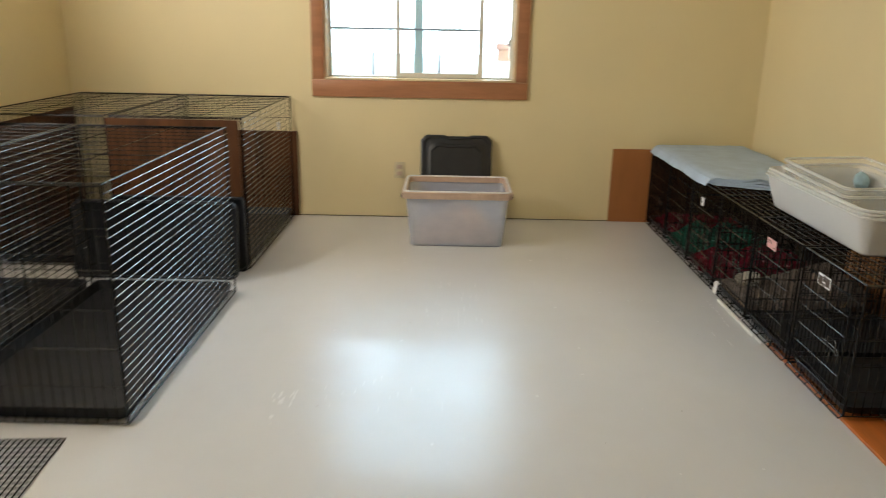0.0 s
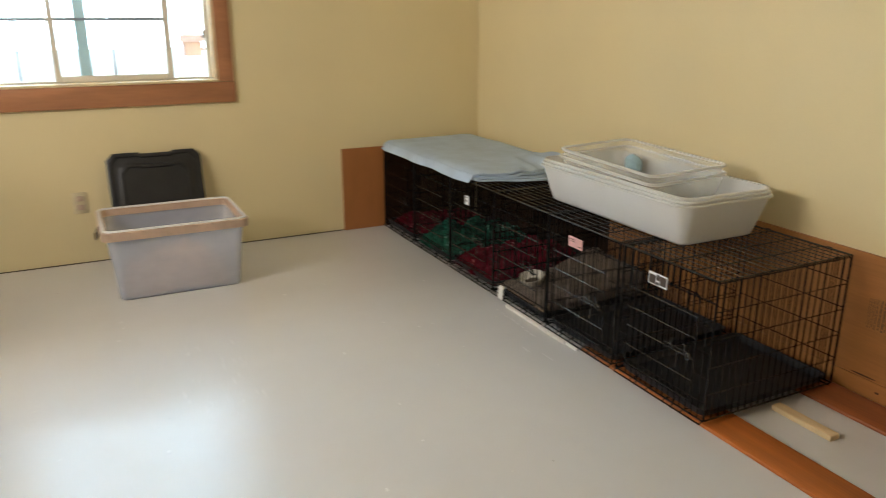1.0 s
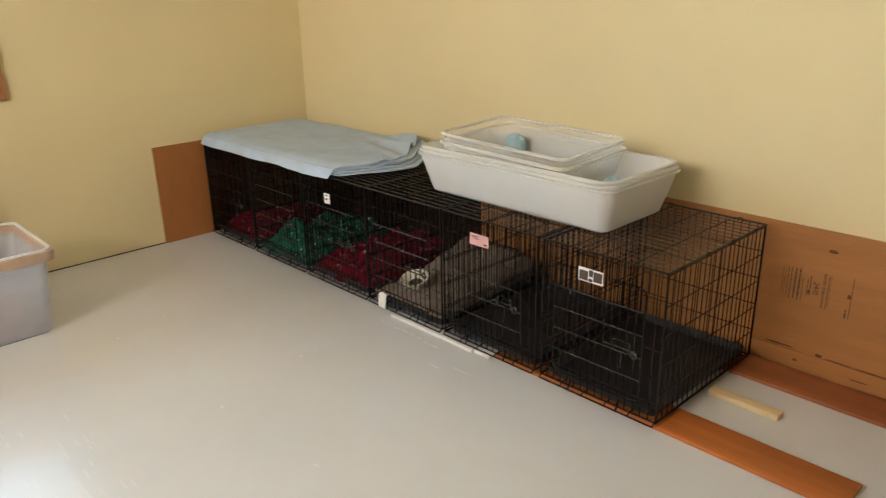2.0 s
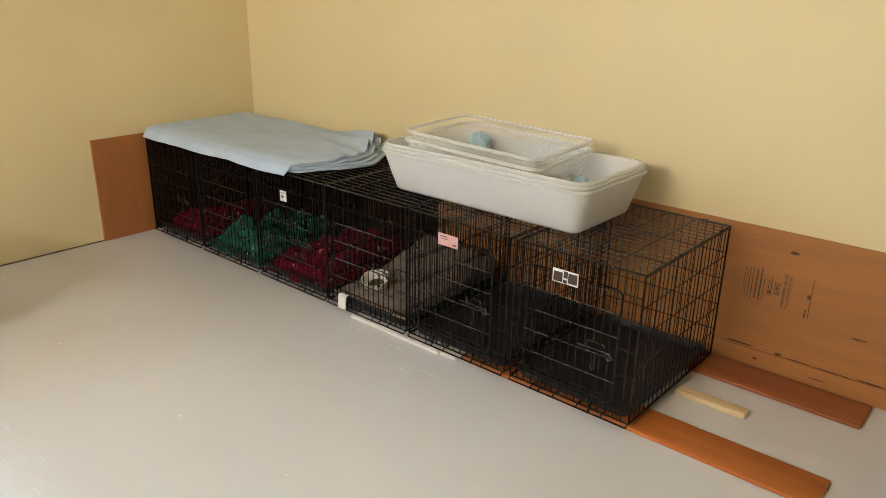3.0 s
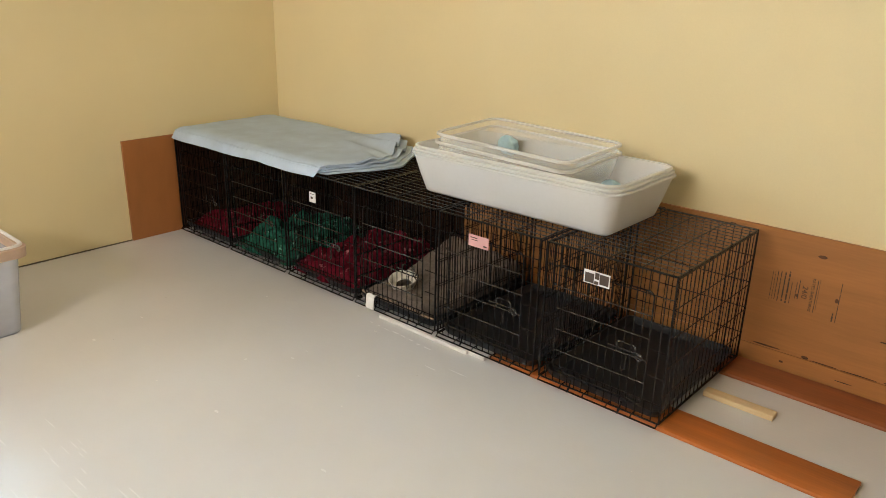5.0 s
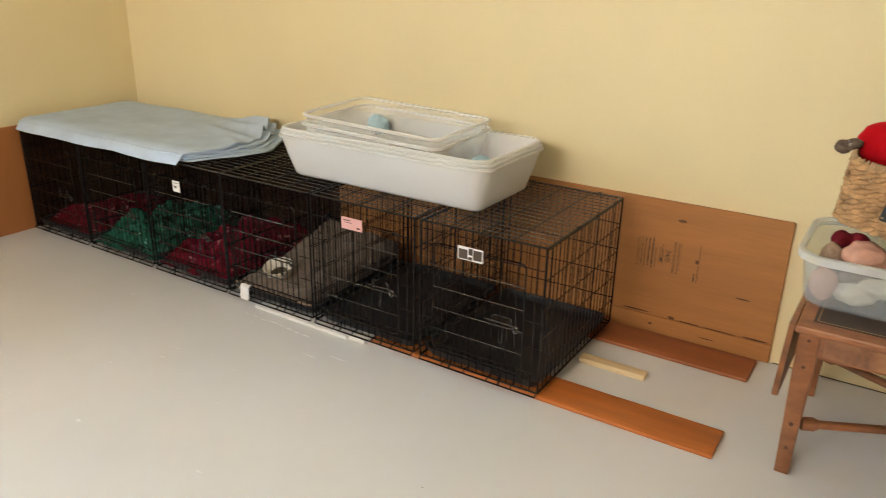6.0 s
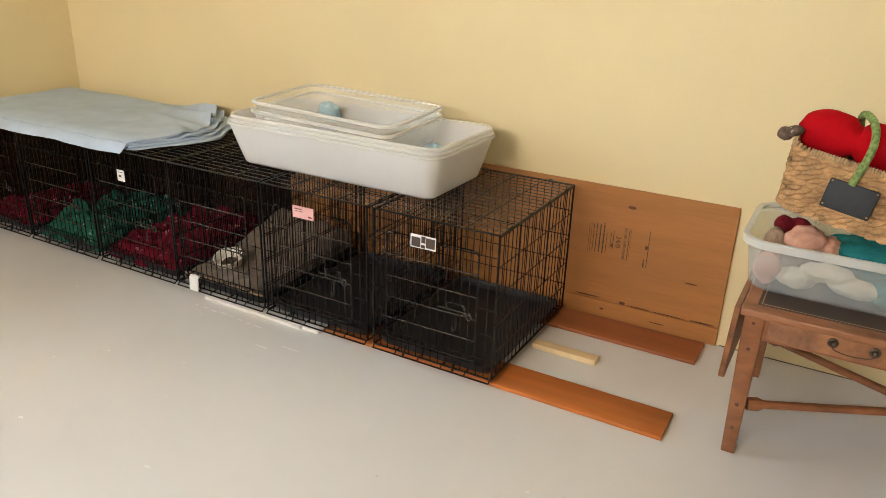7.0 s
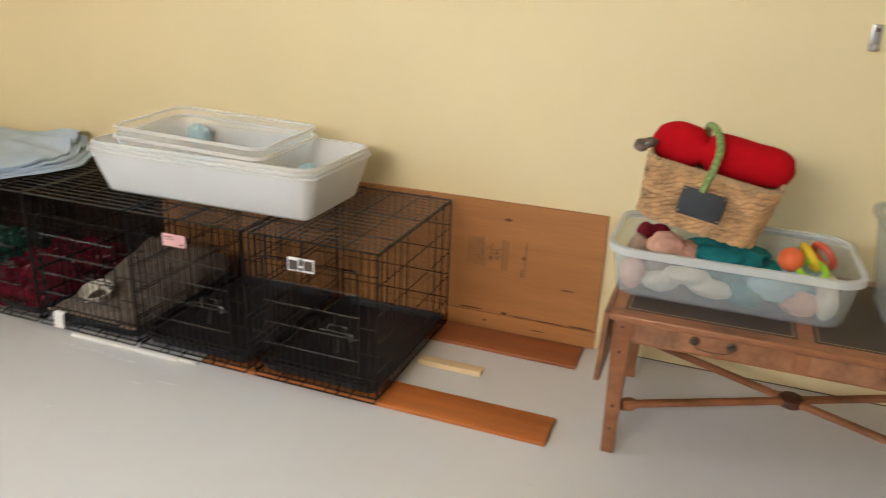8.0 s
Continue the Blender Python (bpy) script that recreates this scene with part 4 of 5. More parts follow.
for x in (AX0, AX1 - LEG):
    for y in (AY0, AY1 - LEG):
        bm = bmesh.new()
        sq = lambda g, z: [(x + g, y + g, z), (x + LEG - g, y + g, z), (x + LEG - g, y + LEG - g, z), (x + g, y + LEG - g, z)]
        loft(bm, [sq(0.007, 0), sq(0.005, 0.12), sq(0.001, 0.30), sq(0, 0.352), sq(0, TH - 0.023)])
        bmesh.ops.bevel(bm, geom=bm.edges[:], offset=0.003, segments=2, affect="EDGES", profile=0.5)
        part("leg", bm, M_WOOD, tab)
for x0, x1, y0, y1 in ((AX0 + 0.006, AX0 + 0.024, AY0 + LEG, AY1 - LEG), (AX1 - 0.024, AX1 - 0.006, AY0 + LEG, AY1 - LEG), (AX0 + LEG, AX1 - LEG, AY0 + 0.006, AY0 + 0.024), (AX0 + LEG, AX1 - LEG, AY1 - 0.024, AY1 - 0.006)):
    part("apron", B(x0, x1, y0, y1, 0.366, TH - 0.023, bevel=0.002), M_WOOD, tab)
for y0, y1 in ((1.428, AY1 - LEG - 0.012), (AY0 + LEG + 0.012, 1.392)):
    dr = part("drawer", B(AX0 + 0.001, AX0 + 0.0058, y0, y1, 0.374, TH - 0.029, bevel=0.002), M_BURL, tab, "burl veneer drawer front")
    ym = (y0 + y1) / 2
    for dy in (-0.047, 0.047):
        bm = bmesh.new()
        n = 20
        c = lambda r, xx: [(AX0 + xx, ym + dy + r * math.cos(k * math.tau / n), 0.410 + r * math.sin(k * math.tau / n)) for k in range(n)]
        loft(bm, [c(0.013, 0.001), c(0.013, -0.002), c(0.009, -0.005), c(0.006, -0.004), c(0.005, -0.012), c(0.002, -0.014)])
        part("rosette", bm, M_PULL, dr, "dark bronze rosette")
    bm = bmesh.new()
    wire(bm, [(AX0 - 0.011, ym + 0.047 * math.cos(a), 0.408 - 0.018 * math.sin(a) ** 0.6) for a in np.linspace(0.02, math.pi - 0.02, 15)], 0.0015, 6)
    part("bail_pull", bm, M_PULL, dr, "bronze bail pull")
for y in (AY0 + LEG / 2, AY1 - LEG / 2):
    for z, r in ((0.412, 0.0045), (0.335, 0.005), (0.160, 0.006), (0.085, 0.005)):
        bm = bmesh.new()
        xf = AX0 + (0 if z > 0.34 else 0.001 if z > 0.28 else 0.004)
        loft(bm, [[(xf + dx, y + r * math.cos(k * math.tau / 10), z + r * math.sin(k * math.tau / 10)) for k in range(10)] for dx in (0.002, -0.0012)])
        part("peg", bm, M_WOOD_D, tab, "dark wooden peg")
HUB = Vector(((AX0 + AX1) / 2, (AY0 + AY1) / 2, 0.153))
for x in (AX0 + LEG / 2, AX1 - LEG / 2):
    for y in (AY0 + LEG / 2, AY1 - LEG / 2):
        d = HUB - Vector((x, y, 0.153))
        bm = bmesh.new()
        loops = []
        side = Vector((-d.y, d.x, 0)).normalized()
        for s, wd, hg in ((0.045, 0.014, 0.016), (0.10, 0.016, 0.017), (0.13, 0.0105, 0.010), (0.90, 0.0105, 0.010), (0.96, 0.018, 0.012)):
            p = Vector((x, y, 0.153)) + d * s
            loops.append([p + side * wd * a + Vector((0, 0, hg * b)) for a, b in ((-1, -0.6), (-0.6, -1), (0.6, -1), (1, -0.6), (1, 0.6), (0.6, 1), (-0.6, 1), (-1, 0.6))])
        loft(bm, loops)
        part("stretcher", bm, M_WOOD, tab, "shaped stretcher bar")
bm = bmesh.new()
n = 20
loft(bm, [[HUB + Vector((0.036 * s * math.cos(k * math.tau / n), 0.036 * s * math.sin(k * math.tau / n), z)) for k in range(n)] for s, z in ((0.85, -0.015), (1, -0.010), (1, 0.010), (0.8, 0.015))])
part("hub", bm, M_WOOD_D, tab)
# the drop leaf hangs at the end of the table
bm = bmesh.new()
leaf = ((TX0 + 0.004, TH - 0.002), (TX0 + 0.006, 0.262), (TX0 + 0.018, 0.242), (TX0 + 0.046, 0.232), (TX1 - 0.05, 0.232), (TX1 - 0.022, 0.241), (TX1 - 0.006, 0.262), (TX1 - 0.004, TH - 0.002))
loft(bm, [[(x, yy + 0.010 * (TH - z) / 0.23, z) for x, z in leaf] for yy in (TY1 + 0.001, TY1 + 0.003, TY1 + 0.013, TY1 + 0.015)])
part("drop_leaf", bm, M_WOOD, tab, "hanging drop leaf with rounded corners")

# ---- toy bin ----
TBZ = TH + 0.0018
bin1 = thing("toy_bin", pose(1.918, 1.612, TBZ), "clear plastic bin full of soft toys standing on the table", "bin", "clear bins on the table")
tub_parts(bin1, M_CLEAR, 0.345, 0.600, 0.143, 0.020, 0.010, th=0.003, r=0.06, lip=0.018, rim_mat=M_BINRIM)
bin2 = thing("toy_bin", pose(1.935, 1.055, TBZ), "tall clear plastic bin standing on the table", "bin", "clear bins on the table")
tub_parts(bin2, M_CLEAR, 0.26, 0.32, 0.27, 0.035, 0.010, th=0.003, r=0.045, lip=0.02)
TBI = TBZ + 0.008


def plush(name, mat, label, blobs, m=Matrix(), group="soft toys in the bin"):
    """A stuffed toy: several lumps melted into one closed skin."""
    bm = bmesh.new()
    for i, (c, r) in enumerate(blobs):
        blob(bm, c, r, seed=i * 1.7 + len(label) * 0.31, sub=4, amp=0.22, freq=2.6)
    me = bpy.data.meshes.new("lumps")
    bm.to_mesh(me)
    bm.free()
    raw = new("lumps", me)
    skin = raw.modifiers.new("skin", "REMESH")
    skin.mode, skin.voxel_size = "VOXEL", 0.0045
    bpy.context.view_layer.update()
    one = bpy.data.meshes.new_from_object(raw.evaluated_get(bpy.context.evaluated_depsgraph_get()))
    bpy.data.objects.remove(raw)
    bm = bmesh.new()
    bm.from_mesh(one)
    bmesh.ops.smooth_vert(bm, verts=bm.verts[:], factor=0.5, use_axis_x=True, use_axis_y=True, use_axis_z=True)
    return solo(name, bm, mat, m, label, "soft toy", group)


plush("soft_toy", M_FAWN, "fawn grey plush toy in a clear bin", [((1.90, 1.82, TBI + 0.050), (0.07, 0.06, 0.048)), ((1.83, 1.865, TBI + 0.10), (0.035, 0.03, 0.05))])
plush("soft_toy", M_PEACH, "peach plush toy showing over the bin's edge", [((1.83, 1.79, TBI + 0.125), (0.045, 0.052, 0.040)), ((1.86, 1.735, TBI + 0.105), (0.045, 0.04, 0.035))])
plush("soft_toy", M_MAROON, "small maroon plush toy under the basket", [((1.885, 1.855, TBI + 0.145), (0.035, 0.025, 0.024)), ((1.90, 1.815, TBI + 0.135), (0.03, 0.03, 0.03))])
plush("soft_toy", M_CREAM, "cream fleece toy pressed against the clear bin", [((1.774, 1.72, TBI + 0.068), (0.026, 0.065, 0.026)), ((1.774, 1.65, TBI + 0.040), (0.026, 0.06, 0.026)), ((1.785, 1.79, TBI + 0.034), (0.030, 0.05, 0.030))])
plush("soft_toy", M_TEAL, "teal plush toy filling the clear bin", [((1.93, 1.62, TBI + 0.058), (0.10, 0.11, 0.055)), ((1.90, 1.63, TBI + 0.108), (0.085, 0.12, 0.030)), ((1.90, 1.50, TBI + 0.050), (0.085, 0.06, 0.046)), ((1.780, 1.565, TBI + 0.040), (0.028, 0.055, 0.038))])
plush("soft_toy", M_SKY, "pale blue plush toy in the clear bin", [((1.93, 1.40, TBI + 0.052), (0.08, 0.06, 0.050)), ((1.780, 1.50, TBI + 0.072), (0.030, 0.065, 0.040)), ((1.86, 1.445, TBI + 0.060), (0.06, 0.05, 0.045))])
plush("soft_toy", M_PEACH, "peach plush toy pressed against the clear bin", [((1.780, 1.425, TBI + 0.036), (0.030, 0.05, 0.034))])
plush("soft_toy", M_PEACH, "peach plush paw in the corner of the bin", [((1.785, 1.868, TBI + 0.048), (0.028, 0.035, 0.045))])
plush("soft_toy", M_CREAM, "cream plush toy at the end of the clear bin", [((1.785, 1.365, TBI + 0.045), (0.032, 0.03, 0.044)), ((1.88, 1.36, TBI + 0.05), (0.05, 0.03, 0.05))])
bm = bmesh.new()
blob(bm, (1.852, 1.462, TBI + 0.132), (0.034, 0.034, 0.034), amp=0.0)
solo("ball", bm, M_ORANGE, Matrix(), "orange rubber ball on top of the toys", "ball")


def ring(r, rr, n=28, k=8):
    bm = bmesh.new()
    vs = [[bm.verts.new(((r + rr * math.cos(b * math.tau / k)) * math.cos(a * math.tau / n), (r + rr * math.cos(b * math.tau / k)) * math.sin(a * math.tau / n), rr * math.sin(b * math.tau / k))) for b in range(k)] for a in range(n)]
    for a in range(n):
        for b in range(k):
            bm.faces.new((vs[a][b], vs[(a + 1) % n][b], vs[(a + 1) % n][(b + 1) % k], vs[a][(b + 1) % k]))
    return bm


for mat, word, m in ((M_YELLOW, "yellow", pose(1.875, 1.415, TBI + 0.138, 55, 25, 0)), (M_LIME, "lime green", pose(1.85, 1.405, TBI + 0.110, 10, -25, 0)), (M_CORAL, "coral red", pose(1.925, 1.375, TBI + 0.132, 60, -10, 40))):
    solo("toy_ring", ring(0.036, 0.010), mat, m, word + " plastic ring toy lying on the soft toys", "toy", "ring toys in the bin")

# ---- woven basket, tilted in the bin ----
bask = thing("basket", pose(1.853, 1.720, 0.676, 10.3, -5, -3), "woven natural seagrass basket tilted on top of the toys", "basket")
BW, BL, BH = 0.20, 0.345, 0.170
bm = bmesh.new()
rows = 9
for i in range(rows):
    f = (i + 0.5) / rows
    g = 0.90 + 0.10 * f
    lp = round_rect(-BW / 2 * g, BW / 2 * g, -BL / 2 * g, BL / 2 * g, 0.045, BH * f, 6)
    pts = [Vector(p) for p in lp]
    seg = [(pts[k], pts[(k + 1) % len(pts)]) for k in range(len(pts))]
    total = sum((b - a).length for a, b in seg)
    cnt = int(total / 0.026)
    acc, cum = 0.0, []
    for a, b in seg:
        cum.append((acc, a, b))
        acc += (b - a).length
    for c in range(cnt):
        s = ((c + 0.5 * (i % 2)) / cnt * total) % total
        base = max((q for q in cum if q[0] <= s), key=lambda q: q[0])
        d = (base[2] - base[1]).normalized()
        p = base[1] + d * (s - base[0])
        nrm = Vector((d.y, -d.x, 0))
        tl = radians(random.uniform(10, 30))
        ax = d * math.cos(tl) + Vector((0, 0, 1)) * math.sin(tl)
        up = nrm.cross(ax)
        la, lb, lc = 0.0185 * random.uniform(0.9, 1.15), 0.0092 * random.uniform(0.9, 1.1), 0.0068
        off = nrm * random.uniform(-0.001, 0.0022) + Vector((0, 0, random.uniform(-0.0015, 0.0015)))
        ks = 6
        rings = []
        for q, w in ((-1, 0.25), (-0.55, 0.85), (0, 1.0), (0.55, 0.85), (1, 0.25)):
            rings.append([p + off + ax * la * q + (up * lb * math.cos(h * math.tau / ks) + nrm * lc * math.sin(h * math.tau / ks)) * w for h in range(ks)])
        loft(bm, rings)
part("weave", bm, M_GRASS, bask)
bm = bmesh.new()
lp = lambda d, z, g: round_rect(-BW / 2 * g + d, BW / 2 * g - d, -BL / 2 * g + d, BL / 2 * g - d, 0.042, z, 6)
loft(bm, [lp(0.002, 0.0, 0.9), lp(0.002, BH * 0.95, 1.0), lp(0.010, BH * 0.95, 1.0), lp(0.010, 0.012, 0.9)])
part("liner", bm, M_GRASS_R, bask)
bm = bmesh.new()
pts = [Vector(p) for p in round_rect(-BW / 2, BW / 2, -BL / 2, BL / 2, 0.045, BH, 6)]
for a, b in zip(pts, pts[1:] + pts[:1]):
    L = (b - a).length
    for c in range(max(1, int(L / 0.007))):
        p = a + (b - a) * ((c + 0.5) / max(1, int(L / 0.007)))
        d = (b - a).normalized()
        nrm = Vector((d.y, -d.x, 0))
        loft(bm, [[p + d * 0.0032 * q + (nrm * 0.007 * math.cos(h * math.tau / 6) + Vector((0, 0, 1)) * 0.011 * math.sin(h * math.tau / 6)) * w for h in range(6)] for q, w in ((-1, 0.7), (0, 1), (1, 0.7))])
part("rim", bm, M_GRASS_R, bask, "twine-bound rim")
slate = part("name_slate", B(-BW / 2 - 0.013, -BW / 2 - 0.007, -0.055, 0.061, 0.050, 0.128, bevel=0.004), M_SLATE, bask, "blank black slate tag")
bm = bmesh.new()
for y in (-0.049, 0.055):
    for z in (0.059, 0.123):
        blob(bm, (-BW / 2 - 0.0135, y, z), (0.0015, 0.003, 0.003), sub=1, amp=0)
tagged(part("pin", bm, M_GILT, slate), kind="stuff")
# rope handle over the cushion
bm = bmesh.new()
hp = []
for a in np.linspace(0, math.pi, 26):
    hp.append((-BW / 2 * math.cos(a) * 0.98 - 0.012 * math.cos(a), 0.012 + 0.024 * math.sin(a) - 0.024 * math.sin(2 * a), 0.125 + 0.140 * math.sin(a) ** 0.8))
wire(bm, hp, 0.0095, 9)
part("handle", bm, M_STRAP, bask, "green braided rope handle")


def roll_mesh():
    """A rolled plush cushion lying along y, a little baggy."""
    bm = bmesh.new()
    n, k = 36, 26
    loops = []
    for i in range(n + 1):
        v = i / n
        s = math.sqrt(max(0.0, 1 - abs(2 * v - 1) ** 6))
        lp2 = []
        for j in range(k):
            a = j * math.tau / k
            r = 0.056 * (0.12 + 0.88 * s) * (1 + 0.07 * noise.noise((math.cos(a) * 1.3, math.sin(a) * 1.3, v * 5)))
            pinch = 1 - 0.36 * math.exp(-((v - 0.62) / 0.035) ** 2) + 0.10 * math.exp(-((v - 0.84) / 0.10) ** 2)
            lp2.append((r * 1.05 * math.cos(a), (v - 0.5) * 0.375, r * pinch * math.sin(a)))
        loops.append(lp2)
    loft(bm, loops)
    return bm


solo("cushion", roll_mesh(), M_CUSHION, pose(1.850, 1.682, 0.868, 8.6, 0, -3), "rolled bright red plush cushion lying in the basket", "cushion")
plush("soft_toy", M_MOTTLE, "small mottled brown plush toy at the basket's corner", [((0, 0, 0), (0.019, 0.020, 0.018)), ((0.004, -0.024, 0.010), (0.017, 0.019, 0.014))], pose(1.80, 1.890, 0.882), "soft toys in the basket")

# ---- storage box below the window ----
sb = thing("storage_box", pose(0.236, 4.882, 0.0), "large frosted plastic storage box without its lid, half full", "storage box")
part("body", tub_mesh(0.575, 0.415, 0.352, 0.032, 0.012, th=0.004, r=0.035, lip=0.034, floor_at=0.008), M_FROST, sb)
part("rim_band", (lambda b: (loft(b, [round_rect(-0.338, 0.338, -0.258, 0.258, 0.045, 0.312), round_rect(-0.340, 0.340, -0.260, 0.260, 0.045, 0.350), round_rect(-0.330, 0.330, -0.250, 0.250, 0.04, 0.3535), round_rect(-0.310, 0.310, -0.230, 0.230, 0.035, 0.3535), round_rect(-0.308, 0.308, -0.228, 0.228, 0.035, 0.320)], False, False), b)[1])(bmesh.new()), M_TANRIM, sb, "tan tinted rim")
part("rim_lip", (lambda b: (loft(b, [round_rect(-0.331, 0.331, -0.251, 0.251, 0.042, 0.3528), round_rect(-0.330, 0.330, -0.250, 0.250, 0.042, 0.3605), round_rect(-0.320, 0.320, -0.240, 0.240, 0.040, 0.3605), round_rect(-0.319, 0.319, -0.239, 0.239, 0.040, 0.3528)], False, False), b)[1])(bmesh.new()), M_PAPER, sb, "milky white lip")
for s in (-1, 1):
    bm = bmesh.new()
    wire(bm, ((s * 0.337, -0.055, 0.315), (s * 0.352, -0.05, 0.285), (s * 0.354, 0.0, 0.268), (s * 0.352, 0.05, 0.285), (s * 0.337, 0.055, 0.315)), 0.006, 8)
    part("handle", bm, M_PULL, sb, "dark wire handle")
solo("bedding", heap(-0.012, 0.484, 4.704, 5.056, 0.012, 0.25, 7.7, 34, 28, 0.02), M_KIBBLE, Matrix(), "tan bedding filling the lower part of the storage box", "bedding")
lid = thing("box_lid", pose(0.230, 5.232, 0.0, -12.5, 0, 0), "black plastic box lid leaning upright against the wall", "lid")
bm = bmesh.new()


def lidloop(d, y):
    w, h, c = 0.245 - d, 0.612 - d, 0.035
    return [(-w + c, y, d), (w - c, y, d), (w, y, d + c), (w, y, h - c), (w - c, y, h), (0.10, y, h), (0.09, y, h - 0.008), (-0.07, y, h - 0.008), (-0.08, y, h), (-w + c, y, h), (-w, y, h - c), (-w, y, d + c)]


loft(bm, [lidloop(0.0, 0.022), lidloop(0.0, 0.004), lidloop(0.006, 0.0), lidloop(0.018, 0.0), lidloop(0.024, 0.008), lidloop(0.055, 0.008), lidloop(0.062, 0.002), lidloop(0.075, 0.002), lidloop(0.082, 0.009)])
part("body", bm, M_BLACKLID, lid)

# ---- tall crates along the west wall ----
LX, LH = -0.915, 0.838
BIGW, BIGD = 1.225, 0.705


def big_crate(m, label, fine, BIGW=BIGW):
    c = thing("large_dog_crate", m, label, "dog crate", "large wire crates")
    # only the cross bars get the lightened wire that stands for glints
    bm = bmesh.new()
    for k in range(1, 29):
        z = 0.006 + (LH - 0.006) * k / 29
        wire(bm, ((0.004, 0, z), (0.004, BIGW, z)), 0.0019, 6)
    front = part("front_bars", bm, M_WIRE_LIT, c, "black wire cross bars, lightened in colour for their glints")
    bm = bmesh.new()
    grid_panel(bm, (0, 0, 0.006), (0, 1, 0), (0, 0, 1), BIGW, LH - 0.006, 9, 1, 0.0014, 0.0014, 0.0033)
    part("front_frame", bm, M_WIRE, c)
    bm = bmesh.new()
    grid_panel(bm, (-BIGD, 0, 0.006), (0, 1, 0), (0, 0, 1), BIGW, LH - 0.006, 24, 6, 0.0016, 0.0016, 0.003)
    part("back_panel", bm, M_WIRE, c)
    for y in (0, BIGW):
        bm = bmesh.new()
        grid_panel(bm, (-BIGD + 0.004, y, 0.006), (1, 0, 0), (0, 0, 1), BIGD - 0.008, LH - 0.012, 20, 6, 0.0016, 0.0016, 0.003)
        part("side_panel", bm, M_WIRE, c)
    bm = bmesh.new()
    grid_panel(bm, (-BIGD + 0.004, 0.004, LH), (1, 0, 0), (0, 1, 0), BIGD - 0.008, BIGW - 0.008, 3, fine, 0.0018, 0.0018, 0.003)
    part("top_panel", bm, M_WIRE, c)
    part("tray", tray_mesh(-BIGD + 0.01, -0.01, 0.01, BIGW - 0.01, 0.010, 0.05), M_TRAY, c, "black plastic floor tray")
    return c


big = [big_crate(pose(LX, 4.148, 0), "tall black wire dog crate beside the window wall", 13)]
big.append(copy_thing(big[0], pose(LX - BIGD - 0.02, 4.148, 0)))
big.append(big_crate(pose(LX + 0.02, 2.46, 0), "tall black wire dog crate with an empty tray", 13, 1.32))
big.append(copy_thing(big[2], pose(LX - BIGD, 2.46, 0)))
for c, lab in zip(big[1:], ("tall black wire dog crate in the corner of the room", "tall black wire dog crate with an empty tray", "tall black wire dog crate against the wall")):
    tagged(c, lab)
bm = bmesh.new()
box(bm, 0.004, 0.006, 0.80, 0.85, 0.665, 0.715)
part("card", bm, M_PAPER, big[0], "small white card")
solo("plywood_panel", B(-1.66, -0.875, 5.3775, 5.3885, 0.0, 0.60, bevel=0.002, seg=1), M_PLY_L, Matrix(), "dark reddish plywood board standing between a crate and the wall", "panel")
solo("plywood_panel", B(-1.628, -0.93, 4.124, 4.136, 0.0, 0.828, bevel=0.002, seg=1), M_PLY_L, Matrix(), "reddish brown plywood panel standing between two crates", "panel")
bm = bmesh.new()
loft(bm, [[(x, z, y) for x, z, y in round_rect(-0.360 + d, 0.360 - d, 0.0 + d, 0.42 - d, 0.022, y)] for d, y in ((0.0, 0.0), (0.003, 0.02), (0.012, 0.022), (0.016, 0.006), (0.03, 0.004))])
bmesh.ops.transform(bm, matrix=Matrix.Rotation(radians(90), 4, "X"), verts=bm.verts[:])
solo("spare_tray", bm, M_TRAY, pose(-1.276, 4.118, 0.001, 0, 0, 0), "spare black plastic crate tray standing upright before a panel", "tray", "spare trays")
bm = bmesh.new()
loft(bm, [[(x, z, y) for x, z, y in round_rect(-0.44 + d, 0.44 - d, 0.0 + d, 0.42 - d, 0.05, y)] for d, y in ((0.0, 0.0), (0.003, 0.02), (0.012, 0.022), (0.016, 0.006), (0.03, 0.004))])
bmesh.ops.transform(bm, matrix=Matrix.Rotation(radians(90), 4, "X"), verts=bm.verts[:])
solo("spare_tray", bm, M_TRAY, pose(-1.365, 3.965, 0.001, -8, 0, 0), "spare black plastic crate tray leaning on edge", "tray", "spare trays")
flat = thing("wire_panel", pose(-1.03, 1.86, 0.0, 0, 0, 4), "loose black wire crate panel lying on the floor", "wire panel")
bm = bmesh.new()
wire(bm, [(-0.62, 0, 0.004), (0, 0, 0.004), (0, 0.5, 0.004), (-0.62, 0.5, 0.004), (-0.62, 0.0, 0.004)], 0.003, 6)
part("frame", bm, M_WIRE, flat)
for k in range(1, 32):
    bm = bmesh.new()
    wire(bm, ((-0.62 + 0.62 * k / 32, 0, 0.004), (-0.62 + 0.62 * k / 32, 0.5, 0.004)), 0.0024, 6)
    part("wire", bm, M_WIRE, flat)
for k in range(1, 18):
    bm = bmesh.new()
    wire(bm, ((-0.62, 0.5 * k / 18, 0.0085), (0, 0.5 * k / 18, 0.0085)), 0.0024, 6)
    part("wire", bm, M_WIRE, flat)

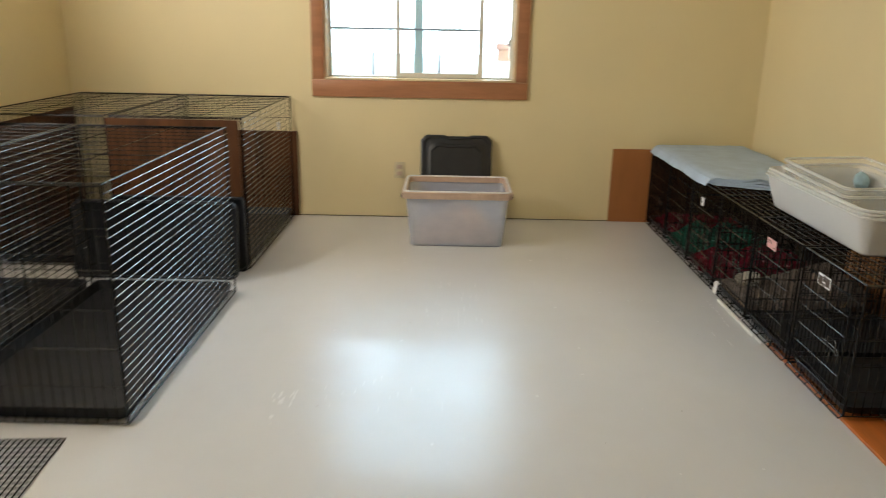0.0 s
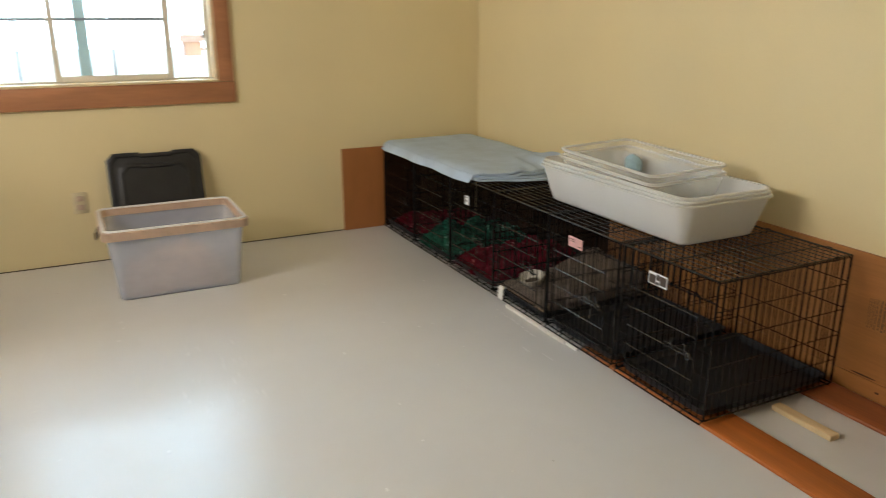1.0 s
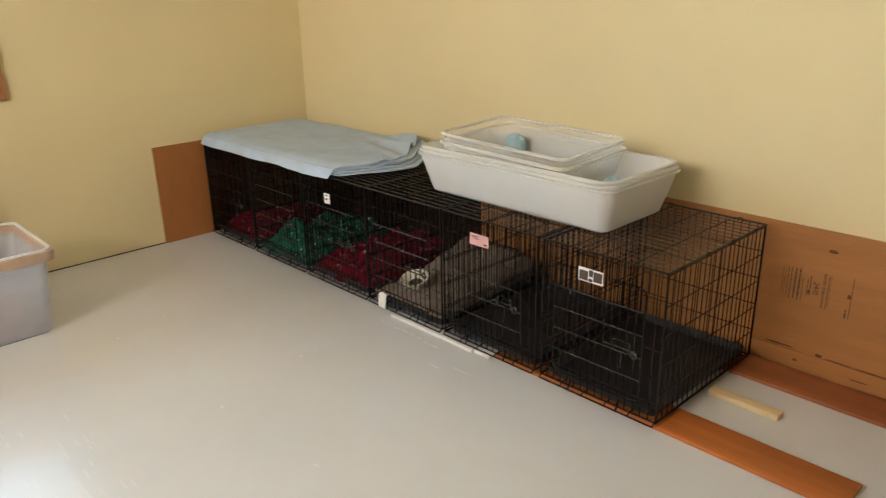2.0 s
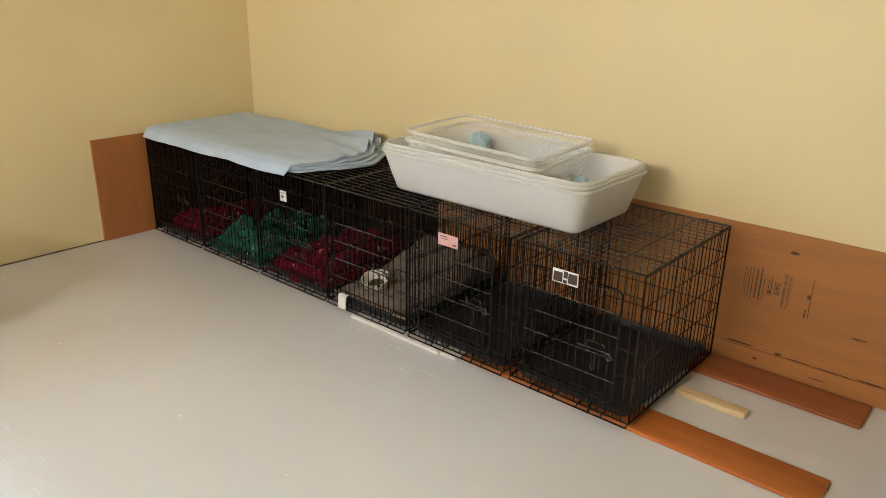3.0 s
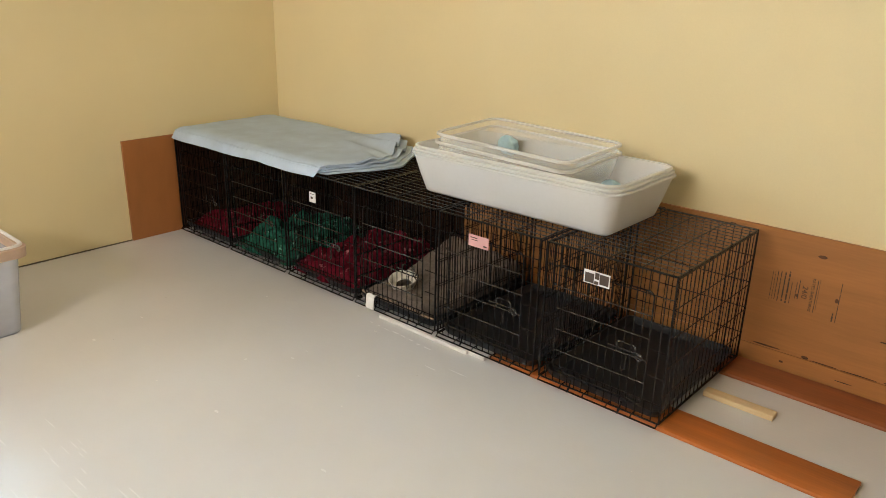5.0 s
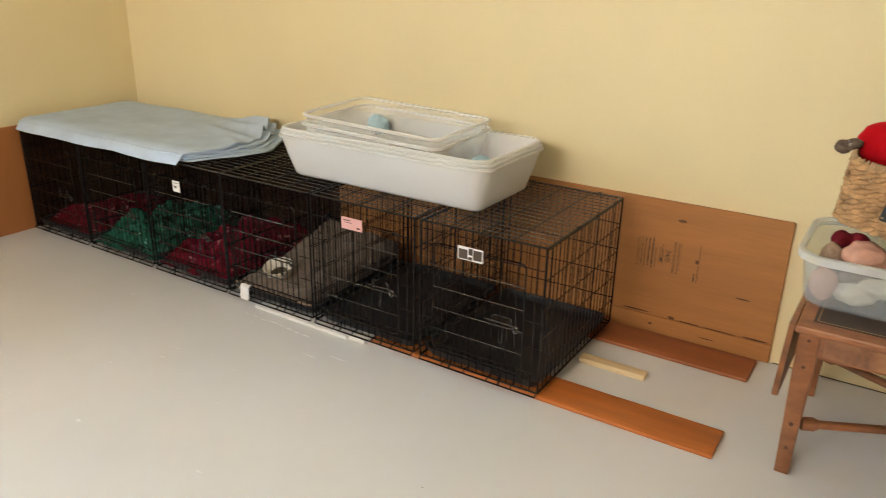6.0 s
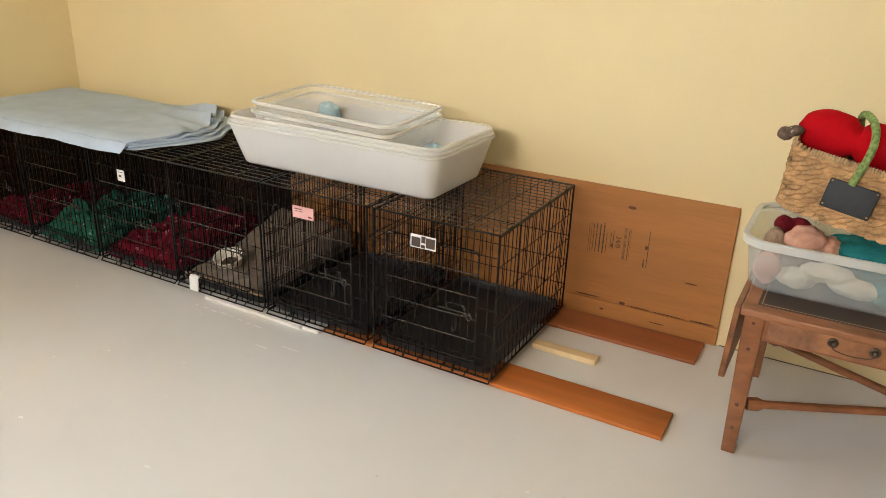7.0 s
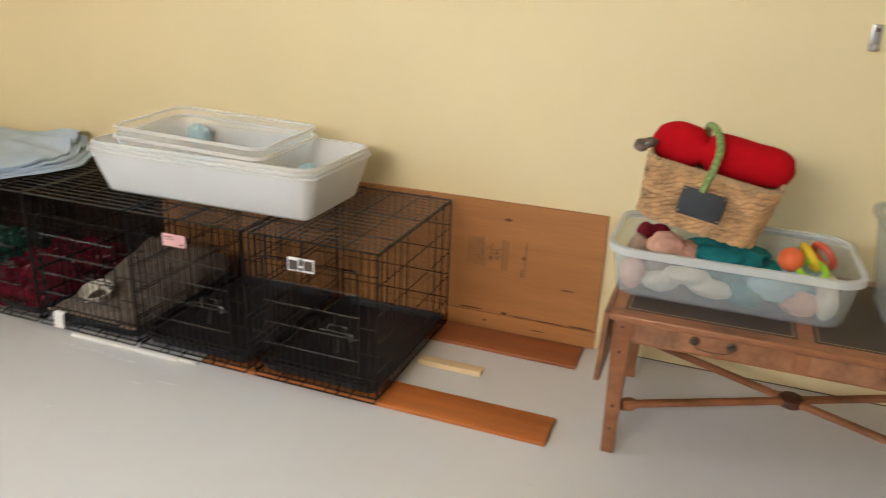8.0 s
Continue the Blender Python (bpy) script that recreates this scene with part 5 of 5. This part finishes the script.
# ---- outdoors ----
bm = bmesh.new()
box(bm, -150, 150, BACK + WALL + 0.02, 300, -0.5, -0.35)
solo("ground", bm, M_LAWN, Matrix(), "pale dry gravel yard in full sun", "ground", kind="structure", smooth=False)
feeder = thing("bird_feeder", pose(0.585, 6.02, 1.07), "small faded red wooden bird feeder held out from the house wall", "bird feeder")
part("house", B(-0.055, 0.055, -0.05, 0.05, 0.0, 0.085, bevel=0.004), M_SHED, feeder)
bm = bmesh.new()
loft(bm, [[(-0.07, -0.07, 0.086), (0.07, -0.07, 0.086), (0.07, 0.07, 0.086), (-0.07, 0.07, 0.086)], [(-0.07, -0.008, 0.125), (0.07, -0.008, 0.125), (0.07, 0.008, 0.125), (-0.07, 0.008, 0.125)]])
part("roof", bm, M_SHED, feeder, smooth=False)
bm = bmesh.new()
wire(bm, ((0.05, 0, 0.04), (0.20, -0.05, 0.04), (0.22, BACK + WALL - 6.02, 0.04)), 0.008, 6)
part("arm", bm, M_SHED, feeder, "thin arm fixed to the wall")

# far bright haze of sky beyond the yard
M_HAZE = bpy.data.materials.new("bright_haze")
M_HAZE.use_nodes = True
_t = M_HAZE.node_tree
_e = _t.nodes.new("ShaderNodeEmission")
_n = _t.nodes.new("ShaderNodeTexNoise")
_n.inputs["Scale"].default_value, _n.inputs["Detail"].default_value = 13.0, 6
_c = _t.nodes.new("ShaderNodeTexCoord")
_r = _t.nodes.new("ShaderNodeValToRGB")
_r.color_ramp.elements[0].position, _r.color_ramp.elements[1].position = 0.28, 0.46
_r.color_ramp.elements[0].color, _r.color_ramp.elements[1].color = (0.07, 0.10, 0.088, 1), (0.56, 0.80, 1, 1)
_t.links.new(_c.outputs["Generated"], _n.inputs["Vector"])
_t.links.new(_n.outputs["Fac"], _r.inputs[0])
_t.links.new(_r.outputs[0], _e.inputs[0])
_e.inputs[1].default_value = 25.0
_t.links.new(_e.outputs[0], _t.nodes["Material Output"].inputs[0])
solo("backdrop", B(-45, 45, 44, 44.2, -0.36, 40), M_HAZE, Matrix(), "overexposed bright sky and haze beyond the yard", "backdrop", kind="structure", smooth=False)
